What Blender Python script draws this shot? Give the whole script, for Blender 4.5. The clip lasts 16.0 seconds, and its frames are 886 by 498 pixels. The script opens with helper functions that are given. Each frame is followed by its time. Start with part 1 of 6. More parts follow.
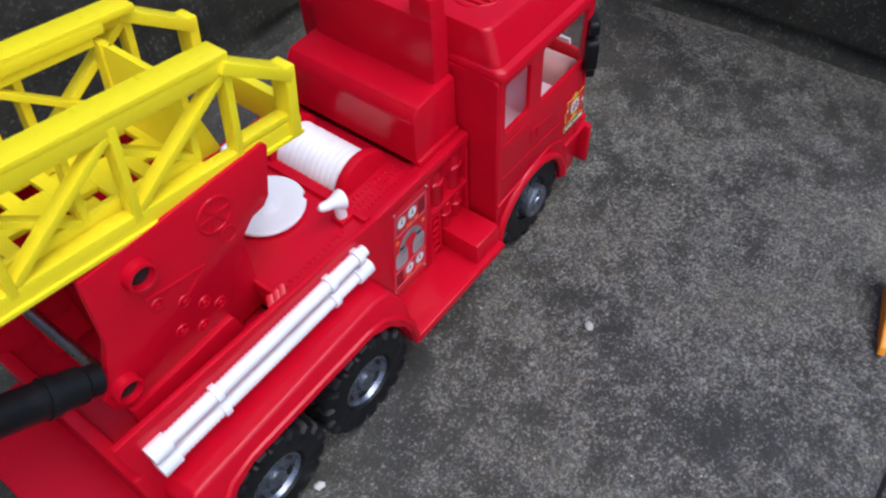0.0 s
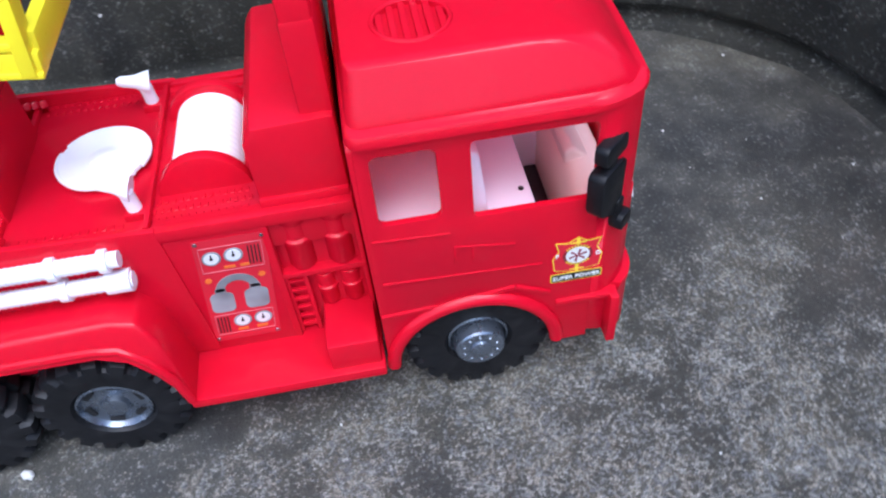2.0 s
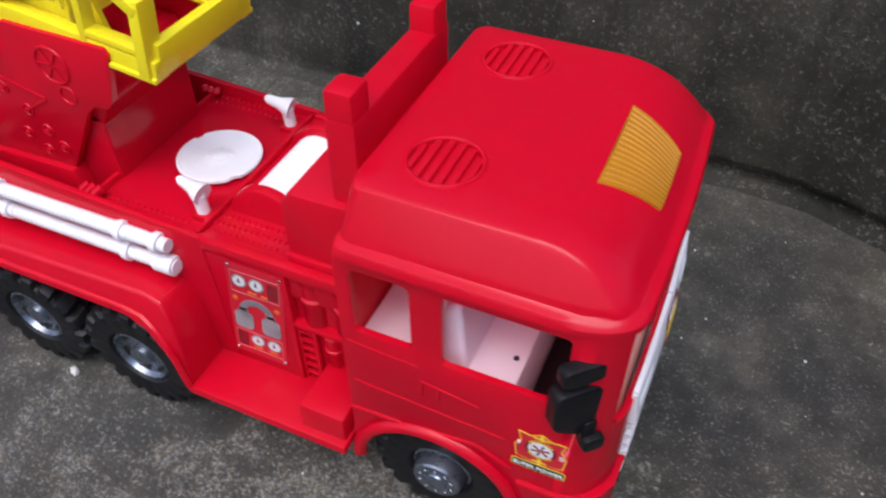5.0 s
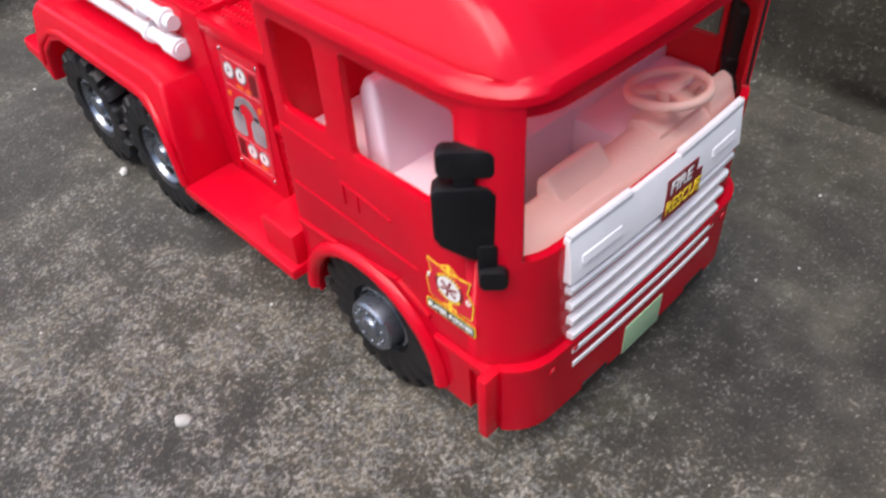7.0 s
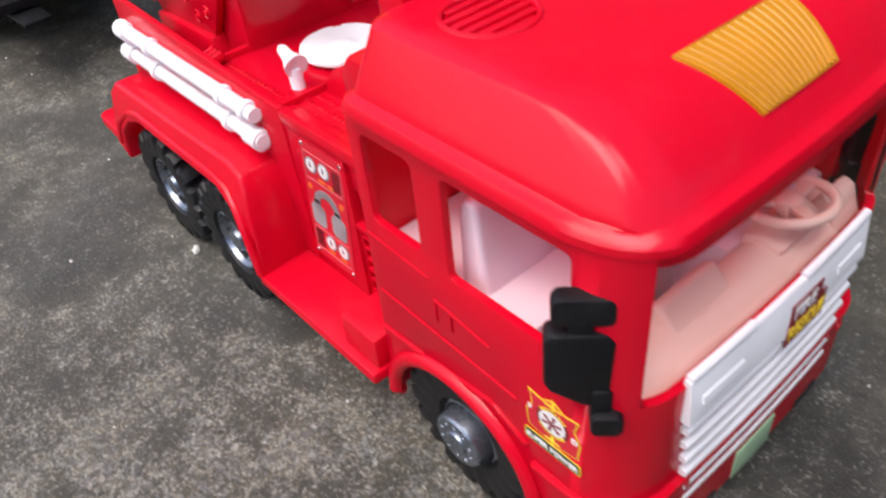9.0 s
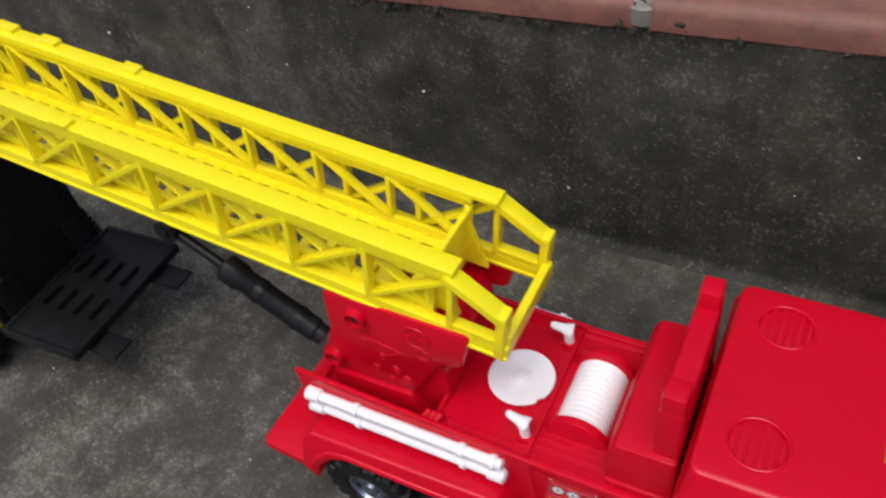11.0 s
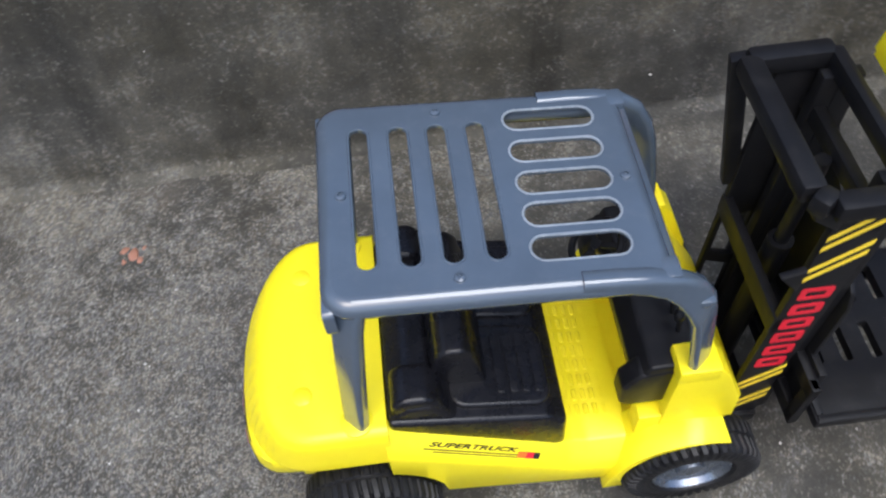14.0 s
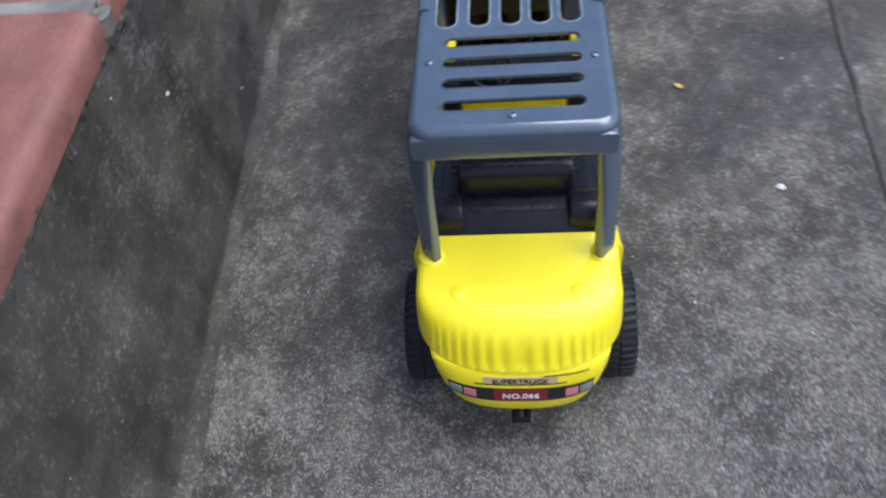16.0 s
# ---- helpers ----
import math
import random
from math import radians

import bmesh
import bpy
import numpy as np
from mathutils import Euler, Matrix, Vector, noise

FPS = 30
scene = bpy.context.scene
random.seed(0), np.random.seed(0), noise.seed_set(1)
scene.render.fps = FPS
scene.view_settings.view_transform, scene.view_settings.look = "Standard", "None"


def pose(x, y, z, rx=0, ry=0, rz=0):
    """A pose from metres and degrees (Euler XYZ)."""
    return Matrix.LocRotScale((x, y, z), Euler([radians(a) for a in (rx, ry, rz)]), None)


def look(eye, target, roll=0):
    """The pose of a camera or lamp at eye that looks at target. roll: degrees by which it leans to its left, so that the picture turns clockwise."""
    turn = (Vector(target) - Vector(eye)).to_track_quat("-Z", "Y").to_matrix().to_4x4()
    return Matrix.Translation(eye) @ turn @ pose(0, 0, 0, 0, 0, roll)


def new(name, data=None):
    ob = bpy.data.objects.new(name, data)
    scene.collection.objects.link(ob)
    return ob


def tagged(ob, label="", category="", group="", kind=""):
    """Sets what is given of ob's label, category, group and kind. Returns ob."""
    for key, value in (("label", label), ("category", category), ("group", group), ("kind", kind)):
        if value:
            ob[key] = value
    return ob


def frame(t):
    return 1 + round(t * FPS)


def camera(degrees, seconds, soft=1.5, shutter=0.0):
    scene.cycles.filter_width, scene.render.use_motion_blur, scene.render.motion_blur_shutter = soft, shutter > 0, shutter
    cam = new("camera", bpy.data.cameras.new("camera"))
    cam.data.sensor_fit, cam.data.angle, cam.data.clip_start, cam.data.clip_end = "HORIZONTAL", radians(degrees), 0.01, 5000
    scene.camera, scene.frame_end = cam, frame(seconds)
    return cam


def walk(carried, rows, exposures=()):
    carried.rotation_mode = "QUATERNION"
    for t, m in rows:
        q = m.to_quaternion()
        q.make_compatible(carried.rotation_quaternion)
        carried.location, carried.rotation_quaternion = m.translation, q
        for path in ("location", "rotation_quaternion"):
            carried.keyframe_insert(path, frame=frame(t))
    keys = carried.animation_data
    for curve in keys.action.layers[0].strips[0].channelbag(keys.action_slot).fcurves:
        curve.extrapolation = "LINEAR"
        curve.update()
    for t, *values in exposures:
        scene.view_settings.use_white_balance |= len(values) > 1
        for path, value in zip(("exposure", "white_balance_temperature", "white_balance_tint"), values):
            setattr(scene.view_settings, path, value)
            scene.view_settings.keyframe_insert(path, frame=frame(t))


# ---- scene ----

# camera and its path ------------------------------------------------------
cam = camera(59.75, 16.0, soft=2.15, shutter=0.25)
PATH = [
    (0, (-0.3129, -0.2565, 0.4274), (-0.1208, -0.0937, 0.1165), -3.72),
    (0.5, (-0.2817, -0.2733, 0.3856), (-0.1040, -0.0876, 0.0791), -5.66),
    (1, (-0.2209, -0.2838, 0.3450), (-0.0607, -0.0713, 0.0464), -5.23),
    (1.5, (-0.1093, -0.2866, 0.3378), (-0.0143, -0.0492, 0.0302), -6.45),
    (2, (-0.0302, -0.2920, 0.3380), (-0.0082, -0.0201, 0.0455), -6.20),
    (2.5, (0.0036, -0.2663, 0.3916), (-0.0213, 0.0097, 0.1031), -3.69),
    (3, (-0.0001, -0.2601, 0.3882), (-0.0582, 0.0196, 0.1082), -0.87),
    (3.2, (-0.0154, -0.2599, 0.3826), (-0.0754, 0.0207, 0.1039), -0.10),
    (5.3, (0.1320, -0.2334, 0.3555), (-0.0070, 0.0162, 0.0755), -1.10),
    (5.5, (0.1739, -0.2162, 0.3486), (0.0200, 0.0168, 0.0621), -2.29),
    (6, (0.2047, -0.1852, 0.3285), (0.0254, 0.0364, 0.0478), -2.84),
    (6.5, (0.1660, -0.1547, 0.3083), (-0.0368, 0.0477, 0.0292), -5.45),
    (7, (0.1770, -0.1950, 0.2715), (-0.0400, 0.0006, -0.0016), -4.03),
    (7.5, (0.1775, -0.2195, 0.2375), (-0.0487, -0.0180, -0.0231), -3.80),
    (8, (0.1959, -0.1830, 0.2523), (-0.0420, -0.0017, -0.0134), -5.33),
    (8.5, (0.1901, -0.1742, 0.2665), (-0.0522, 0.0066, 0.0046), -6.94),
    (9, (0.1419, -0.1835, 0.2842), (-0.0989, 0.0016, 0.0239), -6.52),
    (9.5, (0.0940, -0.1873, 0.3212), (-0.1350, 0.0066, 0.0568), -7.06),
    (9.7, (0.0859, -0.1968, 0.3501), (-0.1286, 0.0069, 0.0809), -7.00),
    (11.8, (-0.2608, -0.2965, 0.6111), (-0.3876, -0.0458, 0.3263), -8.19),
    (12, (-0.3504, -0.3028, 0.6197), (-0.4646, -0.0501, 0.3315), -6.36),
    (12.5, (-0.5140, -0.3111, 0.6014), (-0.6163, -0.0628, 0.3049), -4.74),
    (13, (-0.5938, -0.2747, 0.5735), (-0.7065, -0.0483, 0.2636), -8.06),
    (13.5, (-0.6862, -0.2474, 0.5312), (-0.7855, -0.0351, 0.2071), -10.64),
    (14, (-0.8211, -0.2431, 0.5144), (-0.8208, -0.0164, 0.1848), -5.15),
    (14.5, (-0.9178, -0.2446, 0.4942), (-0.8439, -0.0247, 0.1683), -2.97),
    (15, (-1.0043, -0.1963, 0.4382), (-0.8789, -0.0056, 0.1097), -7.38),
    (15.5, (-1.0620, -0.1180, 0.4628), (-0.8900, 0.0212, 0.1296), -11.87),
    (16, (-1.1519, -0.0435, 0.5574), (-0.9344, 0.0064, 0.2254), -10.33),
]
EXPOSURES = [(0, 0.36, 5500, 12), (0.6, 0.47, 5000, 12), (1.0, 0.62, 4800, 12), (2.0, 1.1, 5050, 12), (3.2, 0.55, 5600, 12), (5.3, 0.56, 5750, 13), (6.2, 0.99, 5750, 13), (7.4, 1.16, 6350, 13), (8.0, 1.36, 6200, 13), (8.5, 1.4, 6250, 13), (9.0, 1.1, 6250, 13), (9.7, 0.74, 6300, 13), (11.8, 0.22, 6100, 9.5), (12.5, 0.4, 6300, 10.5), (13.2, 0.8, 5900, 10.5), (14, 0.97, 5800, 10.5), (14.8, 0.8, 5750, 11.5), (15.4, 0.55, 5650, 11.5), (16, 0.85, 5450, 11.5)]
walk(cam, [(t, look(eye, target, roll)) for t, eye, target, roll in PATH], EXPOSURES)

# world and light ----------------------------------------------------------
world = bpy.data.worlds.new("World")
scene.world = world
world.use_nodes = True
wn = world.node_tree
sky = wn.nodes.new("ShaderNodeTexSky")
sky.sky_type = "NISHITA"
sky.sun_disc = False
sky.sun_elevation = radians(58)
sky.sun_rotation = radians(200)
sky.dust_density = 4.0
sky.air_density = 1.0
sky.ozone_density = 0.6
wn.links.new(sky.outputs[0], wn.nodes["Background"].inputs[0])
wn.nodes["Background"].inputs[1].default_value = 0.12
sun = new("sun", bpy.data.lights.new("sun", "SUN"))
sun.data.energy = 1.2
sun.data.angle = radians(35)
sun.data.color = (1.0, 0.95, 0.88)
sun.matrix_world = look((0.95, -1.45, 4.8), (-0.3, 0, 0))


# materials ----------------------------------------------------------------
def nodes_of(name):
    m = bpy.data.materials.new(name)
    m.use_nodes = True
    nt = m.node_tree
    return m, nt, nt.nodes["Principled BSDF"]


def node(nt, kind, **values):
    n = nt.nodes.new(kind)
    for key, value in values.items():
        n.inputs[key.replace("_", " ")].default_value = value
    return n


def noise_tex(nt, coords, scale, detail=4.0, rough=0.55):
    n = node(nt, "ShaderNodeTexNoise", Scale=scale, Detail=detail, Roughness=rough)
    nt.links.new(coords, n.inputs["Vector"])
    return n.outputs["Fac"]


def ramp(nt, fac, stops):
    r = nt.nodes.new("ShaderNodeValToRGB")
    while len(r.color_ramp.elements) < len(stops):
        r.color_ramp.elements.new(0.5)
    for e, (p, c) in zip(r.color_ramp.elements, stops):
        e.position = p
        e.color = (*c, 1) if len(c) == 3 else (c[0], c[0], c[0], 1)
    nt.links.new(fac, r.inputs[0])
    return r.outputs[0]


def mixed(nt, fac, a, b, how="MIX"):
    m = nt.nodes.new("ShaderNodeMix")
    m.data_type = "RGBA"
    m.blend_type = how
    for sock, v in ((m.inputs[0], fac), (m.inputs[6], a), (m.inputs[7], b)):
        if isinstance(v, (int, float)):
            sock.default_value = v
        elif isinstance(v, tuple):
            sock.default_value = (*v, 1)
        else:
            nt.links.new(v, sock)
    return m.outputs[2]


def maths(nt, op, a, b=0.0):
    m = nt.nodes.new("ShaderNodeMath")
    m.operation = op
    for sock, v in ((m.inputs[0], a), (m.inputs[1], b)):
        if isinstance(v, (int, float)):
            sock.default_value = v
        else:
            nt.links.new(v, sock)
    return m.outputs[0]


def bumped(nt, bsdf, height, strength, distance):
    b = node(nt, "ShaderNodeBump", Strength=strength, Distance=distance)
    nt.links.new(height, b.inputs["Height"])
    nt.links.new(b.outputs[0], bsdf.inputs["Normal"])


def plastic(name, color, rough=0.3, metal=0.0, vary=0.08, dust=0.12, bump=0.12, dusty=(0.42, 0.38, 0.34), spec=0.5, thin=0.0):
    """Moulded plastic: faint cloudiness, scuffs in the gloss, a fine orange-peel relief and a thin film of dust."""
    m, nt, b = nodes_of(name)
    co = nt.nodes.new("ShaderNodeTexCoord").outputs["Object"]
    cloud = noise_tex(nt, co, 28, 3)
    fine = noise_tex(nt, co, 420, 2)
    scuff = noise_tex(nt, co, 110, 6, 0.7)
    dark = tuple(c * (1 - vary) for c in color)
    light = tuple(min(1, c * (1 + vary)) for c in color)
    base = ramp(nt, cloud, [(0.3, dark), (0.7, light)])
    mask = maths(nt, "MULTIPLY", ramp(nt, scuff, [(0.52, (0.0,)), (0.80, (1.0,))]), dust)
    nt.links.new(mixed(nt, mask, base, dusty), b.inputs["Base Color"])
    nt.links.new(ramp(nt, scuff, [(0.3, (rough * 0.85,)), (0.75, (min(1, rough * 1.35),))]), b.inputs["Roughness"])
    b.inputs["Metallic"].default_value = metal
    b.inputs["Specular IOR Level"].default_value = spec
    if bump:
        bumped(nt, b, fine, bump, 0.0004)
    if thin:
        # thin moulded shells let some light through
        through_it = nt.nodes.new("ShaderNodeBsdfTranslucent")
        nt.links.new(base, through_it.inputs[0])
        both = nt.nodes.new("ShaderNodeMixShader")
        both.inputs[0].default_value = thin
        nt.links.new(b.outputs[0], both.inputs[1])
        nt.links.new(through_it.outputs[0], both.inputs[2])
        nt.links.new(both.outputs[0], nt.nodes["Material Output"].inputs[0])
    return m


RED = plastic("red_plastic", (0.78, 0.003, 0.026), 0.19, spec=0.43, dust=0.02, vary=0.025, thin=0.36, bump=0.06)
YELLOW = plastic("yellow_plastic", (0.93, 0.79, 0.005), 0.32, dust=0.015, vary=0.04, thin=0.08)
YELLOW_LADDER = plastic("golden_yellow_plastic", (0.98, 0.825, 0.004), 0.30, dust=0.01, vary=0.02, thin=0.05)
GREY = plastic("blue_grey_plastic", (0.066, 0.088, 0.118), 0.15, dust=0.04, vary=0.10, spec=1.0)
GREY_HIGHLIGHT = plastic("highlight_grey_plastic", (0.20, 0.23, 0.26), 0.25, dust=0.02, vary=0.2)
BLACK = plastic("black_plastic", (0.008, 0.008, 0.009), 0.36, dust=0.02, vary=0.2, spec=0.20)
BLACK_GLOSS = plastic("glossy_black_plastic", (0.007, 0.007, 0.009), 0.26, dust=0.02, vary=0.2, spec=0.32)
RUBBER = plastic("tyre_rubber", (0.008, 0.008, 0.009), 0.45, dust=0.04, vary=0.25, bump=0.3, spec=0.30)
WHITE = plastic("white_plastic", (0.86, 0.86, 0.88), 0.32, dust=0.03)
PINK = plastic("pale_pink_plastic", (0.94, 0.78, 0.86), 0.40, dust=0.01, vary=0.03, thin=0.10)
# the cab's pink again, with the red glow through the roof in its colour
PINK_LIT = plastic("red_lit_pink_plastic", (0.96, 0.71, 0.62), 0.40, dust=0.01, vary=0.03, thin=0.08)
INK_PINK = plastic("pink_ink", (0.62, 0.20, 0.22), 0.4, dust=0.0, bump=0)
SILVER = plastic("silvered_plastic", (0.235, 0.265, 0.31), 0.26, metal=0.85, dust=0.08)
STEEL = plastic("steel", (0.42, 0.43, 0.45), 0.28, metal=1.0, dust=0.1)
AMBER = plastic("amber_plastic", (0.47, 0.195, 0.008), 0.2, dust=0.05)
GREEN = plastic("pale_green_sticker", (0.38, 0.58, 0.36), 0.45, dust=0.05)
INK = plastic("black_ink", (0.012, 0.012, 0.012), 0.45, dust=0.0, bump=0)
INK_WHITE = plastic("white_ink", (0.75, 0.75, 0.74), 0.4, dust=0.03, bump=0)
INK_GREY = plastic("grey_ink", (0.33, 0.35, 0.36), 0.35, dust=0.03, bump=0, vary=0.5)
INK_RED = plastic("red_ink", (0.60, 0.012, 0.03), 0.4, dust=0.0, bump=0)
INK_YELLOW = plastic("yellow_ink", (0.85, 0.62, 0.03), 0.4, dust=0.0, bump=0)
INK_ORANGE = plastic("orange_ink", (0.75, 0.16, 0.02), 0.4, dust=0.0, bump=0)
INK_BEIGE = plastic("beige_ink", (0.55, 0.43, 0.22), 0.4, dust=0.0, bump=0, vary=0.2)
INK_DARKRED = plastic("dark_red_ink", (0.20, 0.012, 0.02), 0.4, dust=0.0, bump=0)

CLEAR, _nt, _b = nodes_of("clear_plastic")
_see = _nt.nodes.new("ShaderNodeBsdfTransparent")
_see.inputs[0].default_value = (0.97, 0.94, 0.93, 1)
_gloss = _nt.nodes.new("ShaderNodeBsdfGlossy")
_gloss.inputs["Roughness"].default_value = 0.08
_mix = _nt.nodes.new("ShaderNodeMixShader")
_mix.inputs[0].default_value = 0.05
_nt.links.new(_see.outputs[0], _mix.inputs[1])
_nt.links.new(_gloss.outputs[0], _mix.inputs[2])
_nt.links.new(_mix.outputs[0], _nt.nodes["Material Output"].inputs[0])


def concrete(name, wall):
    """Old weathered concrete: a dark damp skin, worn through in crisp gritty patches, with brown stains and fine relief."""
    m, nt, b = nodes_of(name)
    co = nt.nodes.new("ShaderNodeTexCoord").outputs["Object"]
    broad = noise_tex(nt, co, 2.2, 4, 0.6)
    stain = noise_tex(nt, co, 4.3, 6, 0.62)
    blot = noise_tex(nt, co, 9 if not wall else 6, 7, 0.66)
    mott = noise_tex(nt, co, 30 if wall else 46, 8, 0.70)
    speck = noise_tex(nt, co, 520 if not wall else 300, 4, 0.68)
    grit = noise_tex(nt, co, 700, 3, 0.75)
    sep = nt.nodes.new("ShaderNodeSeparateXYZ")
    nt.links.new(co, sep.inputs[0])
    if wall:
        skin = ramp(nt, blot, [(0.32, (0.036, 0.036, 0.033)), (0.5, (0.068, 0.067, 0.060)), (0.68, (0.128, 0.125, 0.112))])
    else:
        skin = ramp(nt, blot, [(0.32, (0.036, 0.036, 0.034)), (0.5, (0.066, 0.065, 0.059)), (0.66, (0.122, 0.119, 0.106))])
    tone = mixed(nt, ramp(nt, stain, [(0.38, (0.15,)), (0.58, (1.0,))]), skin, (1.0, 0.94, 0.77), "MULTIPLY")
    tone = mixed(nt, 1.0, tone, ramp(nt, mott, [(0.28, (0.60,)), (0.5, (0.95,)), (0.74, (1.45,))]), "MULTIPLY")
    if wall:
        # dark streaks left by rain
        stretch = nt.nodes.new("ShaderNodeVectorMath")
        stretch.operation = "MULTIPLY"
        nt.links.new(co, stretch.inputs[0])
        stretch.inputs[1].default_value = (16, 16, 2.2)
        streak = ramp(nt, noise_tex(nt, stretch.outputs[0], 1.0, 5, 0.62), [(0.36, (0.60,)), (0.50, (1.0,)), (0.68, (1.22,))])
        tone = mixed(nt, 1.0, tone, streak, "MULTIPLY")
        # a growth of dark mould over the damp end of the wall
        damp = maths(nt, "ADD", maths(nt, "MULTIPLY", maths(nt, "ADD", sep.outputs[0], 0.55), 0.55), maths(nt, "MULTIPLY", maths(nt, "ADD", stain, -0.5), 1.1))
        damp = ramp(nt, damp, [(0.0, (0.0,)), (0.26, (1.0,))])
        tone = mixed(nt, maths(nt, "MULTIPLY", damp, 0.80), tone, mixed(nt, 1.0, tone, (0.40, 0.42, 0.39), "MULTIPLY"))
        patch = ramp(nt, maths(nt, "ADD", maths(nt, "MULTIPLY", blot, 0.6), maths(nt, "MULTIPLY", mott, 0.4)), [(0.47, (0.0,)), (0.60, (1.0,))])
        patch = maths(nt, "MULTIPLY", patch, maths(nt, "SUBTRACT", 1.0, maths(nt, "MULTIPLY", damp, 0.75)))
    else:
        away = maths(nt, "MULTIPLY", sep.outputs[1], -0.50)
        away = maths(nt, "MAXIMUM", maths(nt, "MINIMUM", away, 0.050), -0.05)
        spot = nt.nodes.new("ShaderNodeVectorMath")
        spot.operation = "DISTANCE"
        nt.links.new(co, spot.inputs[0])
        spot.inputs[1].default_value = (-1.06, -0.04, 0)
        near = ramp(nt, spot.outputs["Value"], [(0.05, (0.135,)), (0.60, (0.0,))])
        for middle, reach, gain in (((0.36, 0.00, 0), 0.16, 0.13), ((0.02, -0.27, 0), 0.17, 0.09)):
            spot = nt.nodes.new("ShaderNodeVectorMath")
            spot.operation = "DISTANCE"
            nt.links.new(co, spot.inputs[0])
            spot.inputs[1].default_value = middle
            near = maths(nt, "ADD", near, ramp(nt, spot.outputs["Value"], [(0.03, (gain,)), (reach, (0.0,))]))
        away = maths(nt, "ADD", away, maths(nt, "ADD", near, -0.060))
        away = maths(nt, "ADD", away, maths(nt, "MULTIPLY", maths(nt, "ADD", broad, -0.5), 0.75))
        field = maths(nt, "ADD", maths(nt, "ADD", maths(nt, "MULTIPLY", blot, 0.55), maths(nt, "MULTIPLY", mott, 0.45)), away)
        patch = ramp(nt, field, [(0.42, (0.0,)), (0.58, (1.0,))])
        # a darker patch ahead of the fire engine, its edge broken by noise
        dark_spot = nt.nodes.new("ShaderNodeVectorMath")
        dark_spot.operation = "DISTANCE"
        nt.links.new(co, dark_spot.inputs[0])
        dark_spot.inputs[1].default_value = (0.19, -0.03, 0)
        dark_spot = maths(nt, "ADD", dark_spot.outputs["Value"], maths(nt, "MULTIPLY", maths(nt, "ADD", blot, -0.5), 0.30))
        dark_spot = ramp(nt, dark_spot, [(0.07, (0.62,)), (0.20, (0.0,))])
        smear = ramp(nt, noise_tex(nt, co, 6.5, 5, 0.60), [(0.58, (0.0,)), (0.74, (0.55,))])
        tone = mixed(nt, smear, tone, (0.125, 0.108, 0.084))
    # the skin is worn off in crisp specks, crowded within the patches
    worn = maths(nt, "ADD", speck, maths(nt, "MULTIPLY", patch, 0.12 if not wall else 0.08))
    worn = maths(nt, "ADD", worn, maths(nt, "MULTIPLY", maths(nt, "ADD", mott, -0.5), 0.30))
    worn = ramp(nt, worn, [(0.560, (0.0,)), (0.700, (1.0,))])
    stones = node(nt, "ShaderNodeTexVoronoi", Scale=330.0)
    nt.links.new(co, stones.inputs["Vector"])
    hue = ramp(nt, stones.outputs["Color"], [(0.2, (0.55, 0.56, 0.60)), (0.45, (0.92, 0.92, 0.91)), (0.62, (1.12, 1.01, 0.88)), (0.85, (1.40, 1.39, 1.37))])
    pale = ramp(nt, grit, [(0.34, (0.080, 0.079, 0.072)), (0.66, (0.310, 0.302, 0.275))]) if not wall else ramp(nt, grit, [(0.34, (0.085, 0.084, 0.077)), (0.66, (0.240, 0.235, 0.214))])
    pale = mixed(nt, 0.85, pale, hue, "MULTIPLY")
    rough = ramp(nt, grit, [(0.32, (0.50,)), (0.5, (0.98,)), (0.70, (1.50,))])
    tone = mixed(nt, maths(nt, "ADD", maths(nt, "MULTIPLY", patch, 0.5), 0.30), tone, rough, "MULTIPLY")
    tone = mixed(nt, maths(nt, "ADD", maths(nt, "MULTIPLY", patch, 0.30), 0.12), tone, hue, "MULTIPLY")
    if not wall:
        tone = mixed(nt, dark_spot, tone, (0.46, 0.45, 0.45), "MULTIPLY")
    tone = mixed(nt, maths(nt, "MULTIPLY", worn, 0.88 if not wall else 0.70), tone, pale)
    # single bright grains
    cells = node(nt, "ShaderNodeTexVoronoi", Scale=150.0)
    nt.links.new(co, cells.inputs["Vector"])
    grain = maths(nt, "MULTIPLY", ramp(nt, cells.outputs["Distance"], [(0.10, (1.0,)), (0.2, (0.0,))]), ramp(nt, cells.outputs["Color"], [(0.86, (0.0,)), (0.90, (1.0,))]))
    tone = mixed(nt, maths(nt, "MULTIPLY", grain, 0.45), tone, (0.34, 0.33, 0.30))
    nt.links.new(tone, b.inputs["Base Color"])
    nt.links.new(ramp(nt, mott, [(0.3, (0.62,)), (0.7, (0.9,))]), b.inputs["Roughness"])
    b.inputs["Specular IOR Level"].default_value = 0.35
    height = maths(nt, "ADD", maths(nt, "MULTIPLY", grit, 0.6), maths(nt, "ADD", maths(nt, "MULTIPLY", mott, 1.0), maths(nt, "MULTIPLY", speck, 0.8)))
    bumped(nt, b, height, 0.6, 0.002)
    return m


GROUND = concrete("weathered_concrete", False)
PLASTER = concrete("dark_cement_render", True)
MORTAR = concrete("grey_mortar", True)
MORTAR_PALE = plastic("pale_mortar", (0.21, 0.20, 0.175), 0.85, dust=0.5, vary=0.35, bump=0.8, dusty=(0.09, 0.088, 0.08), spec=0.2)

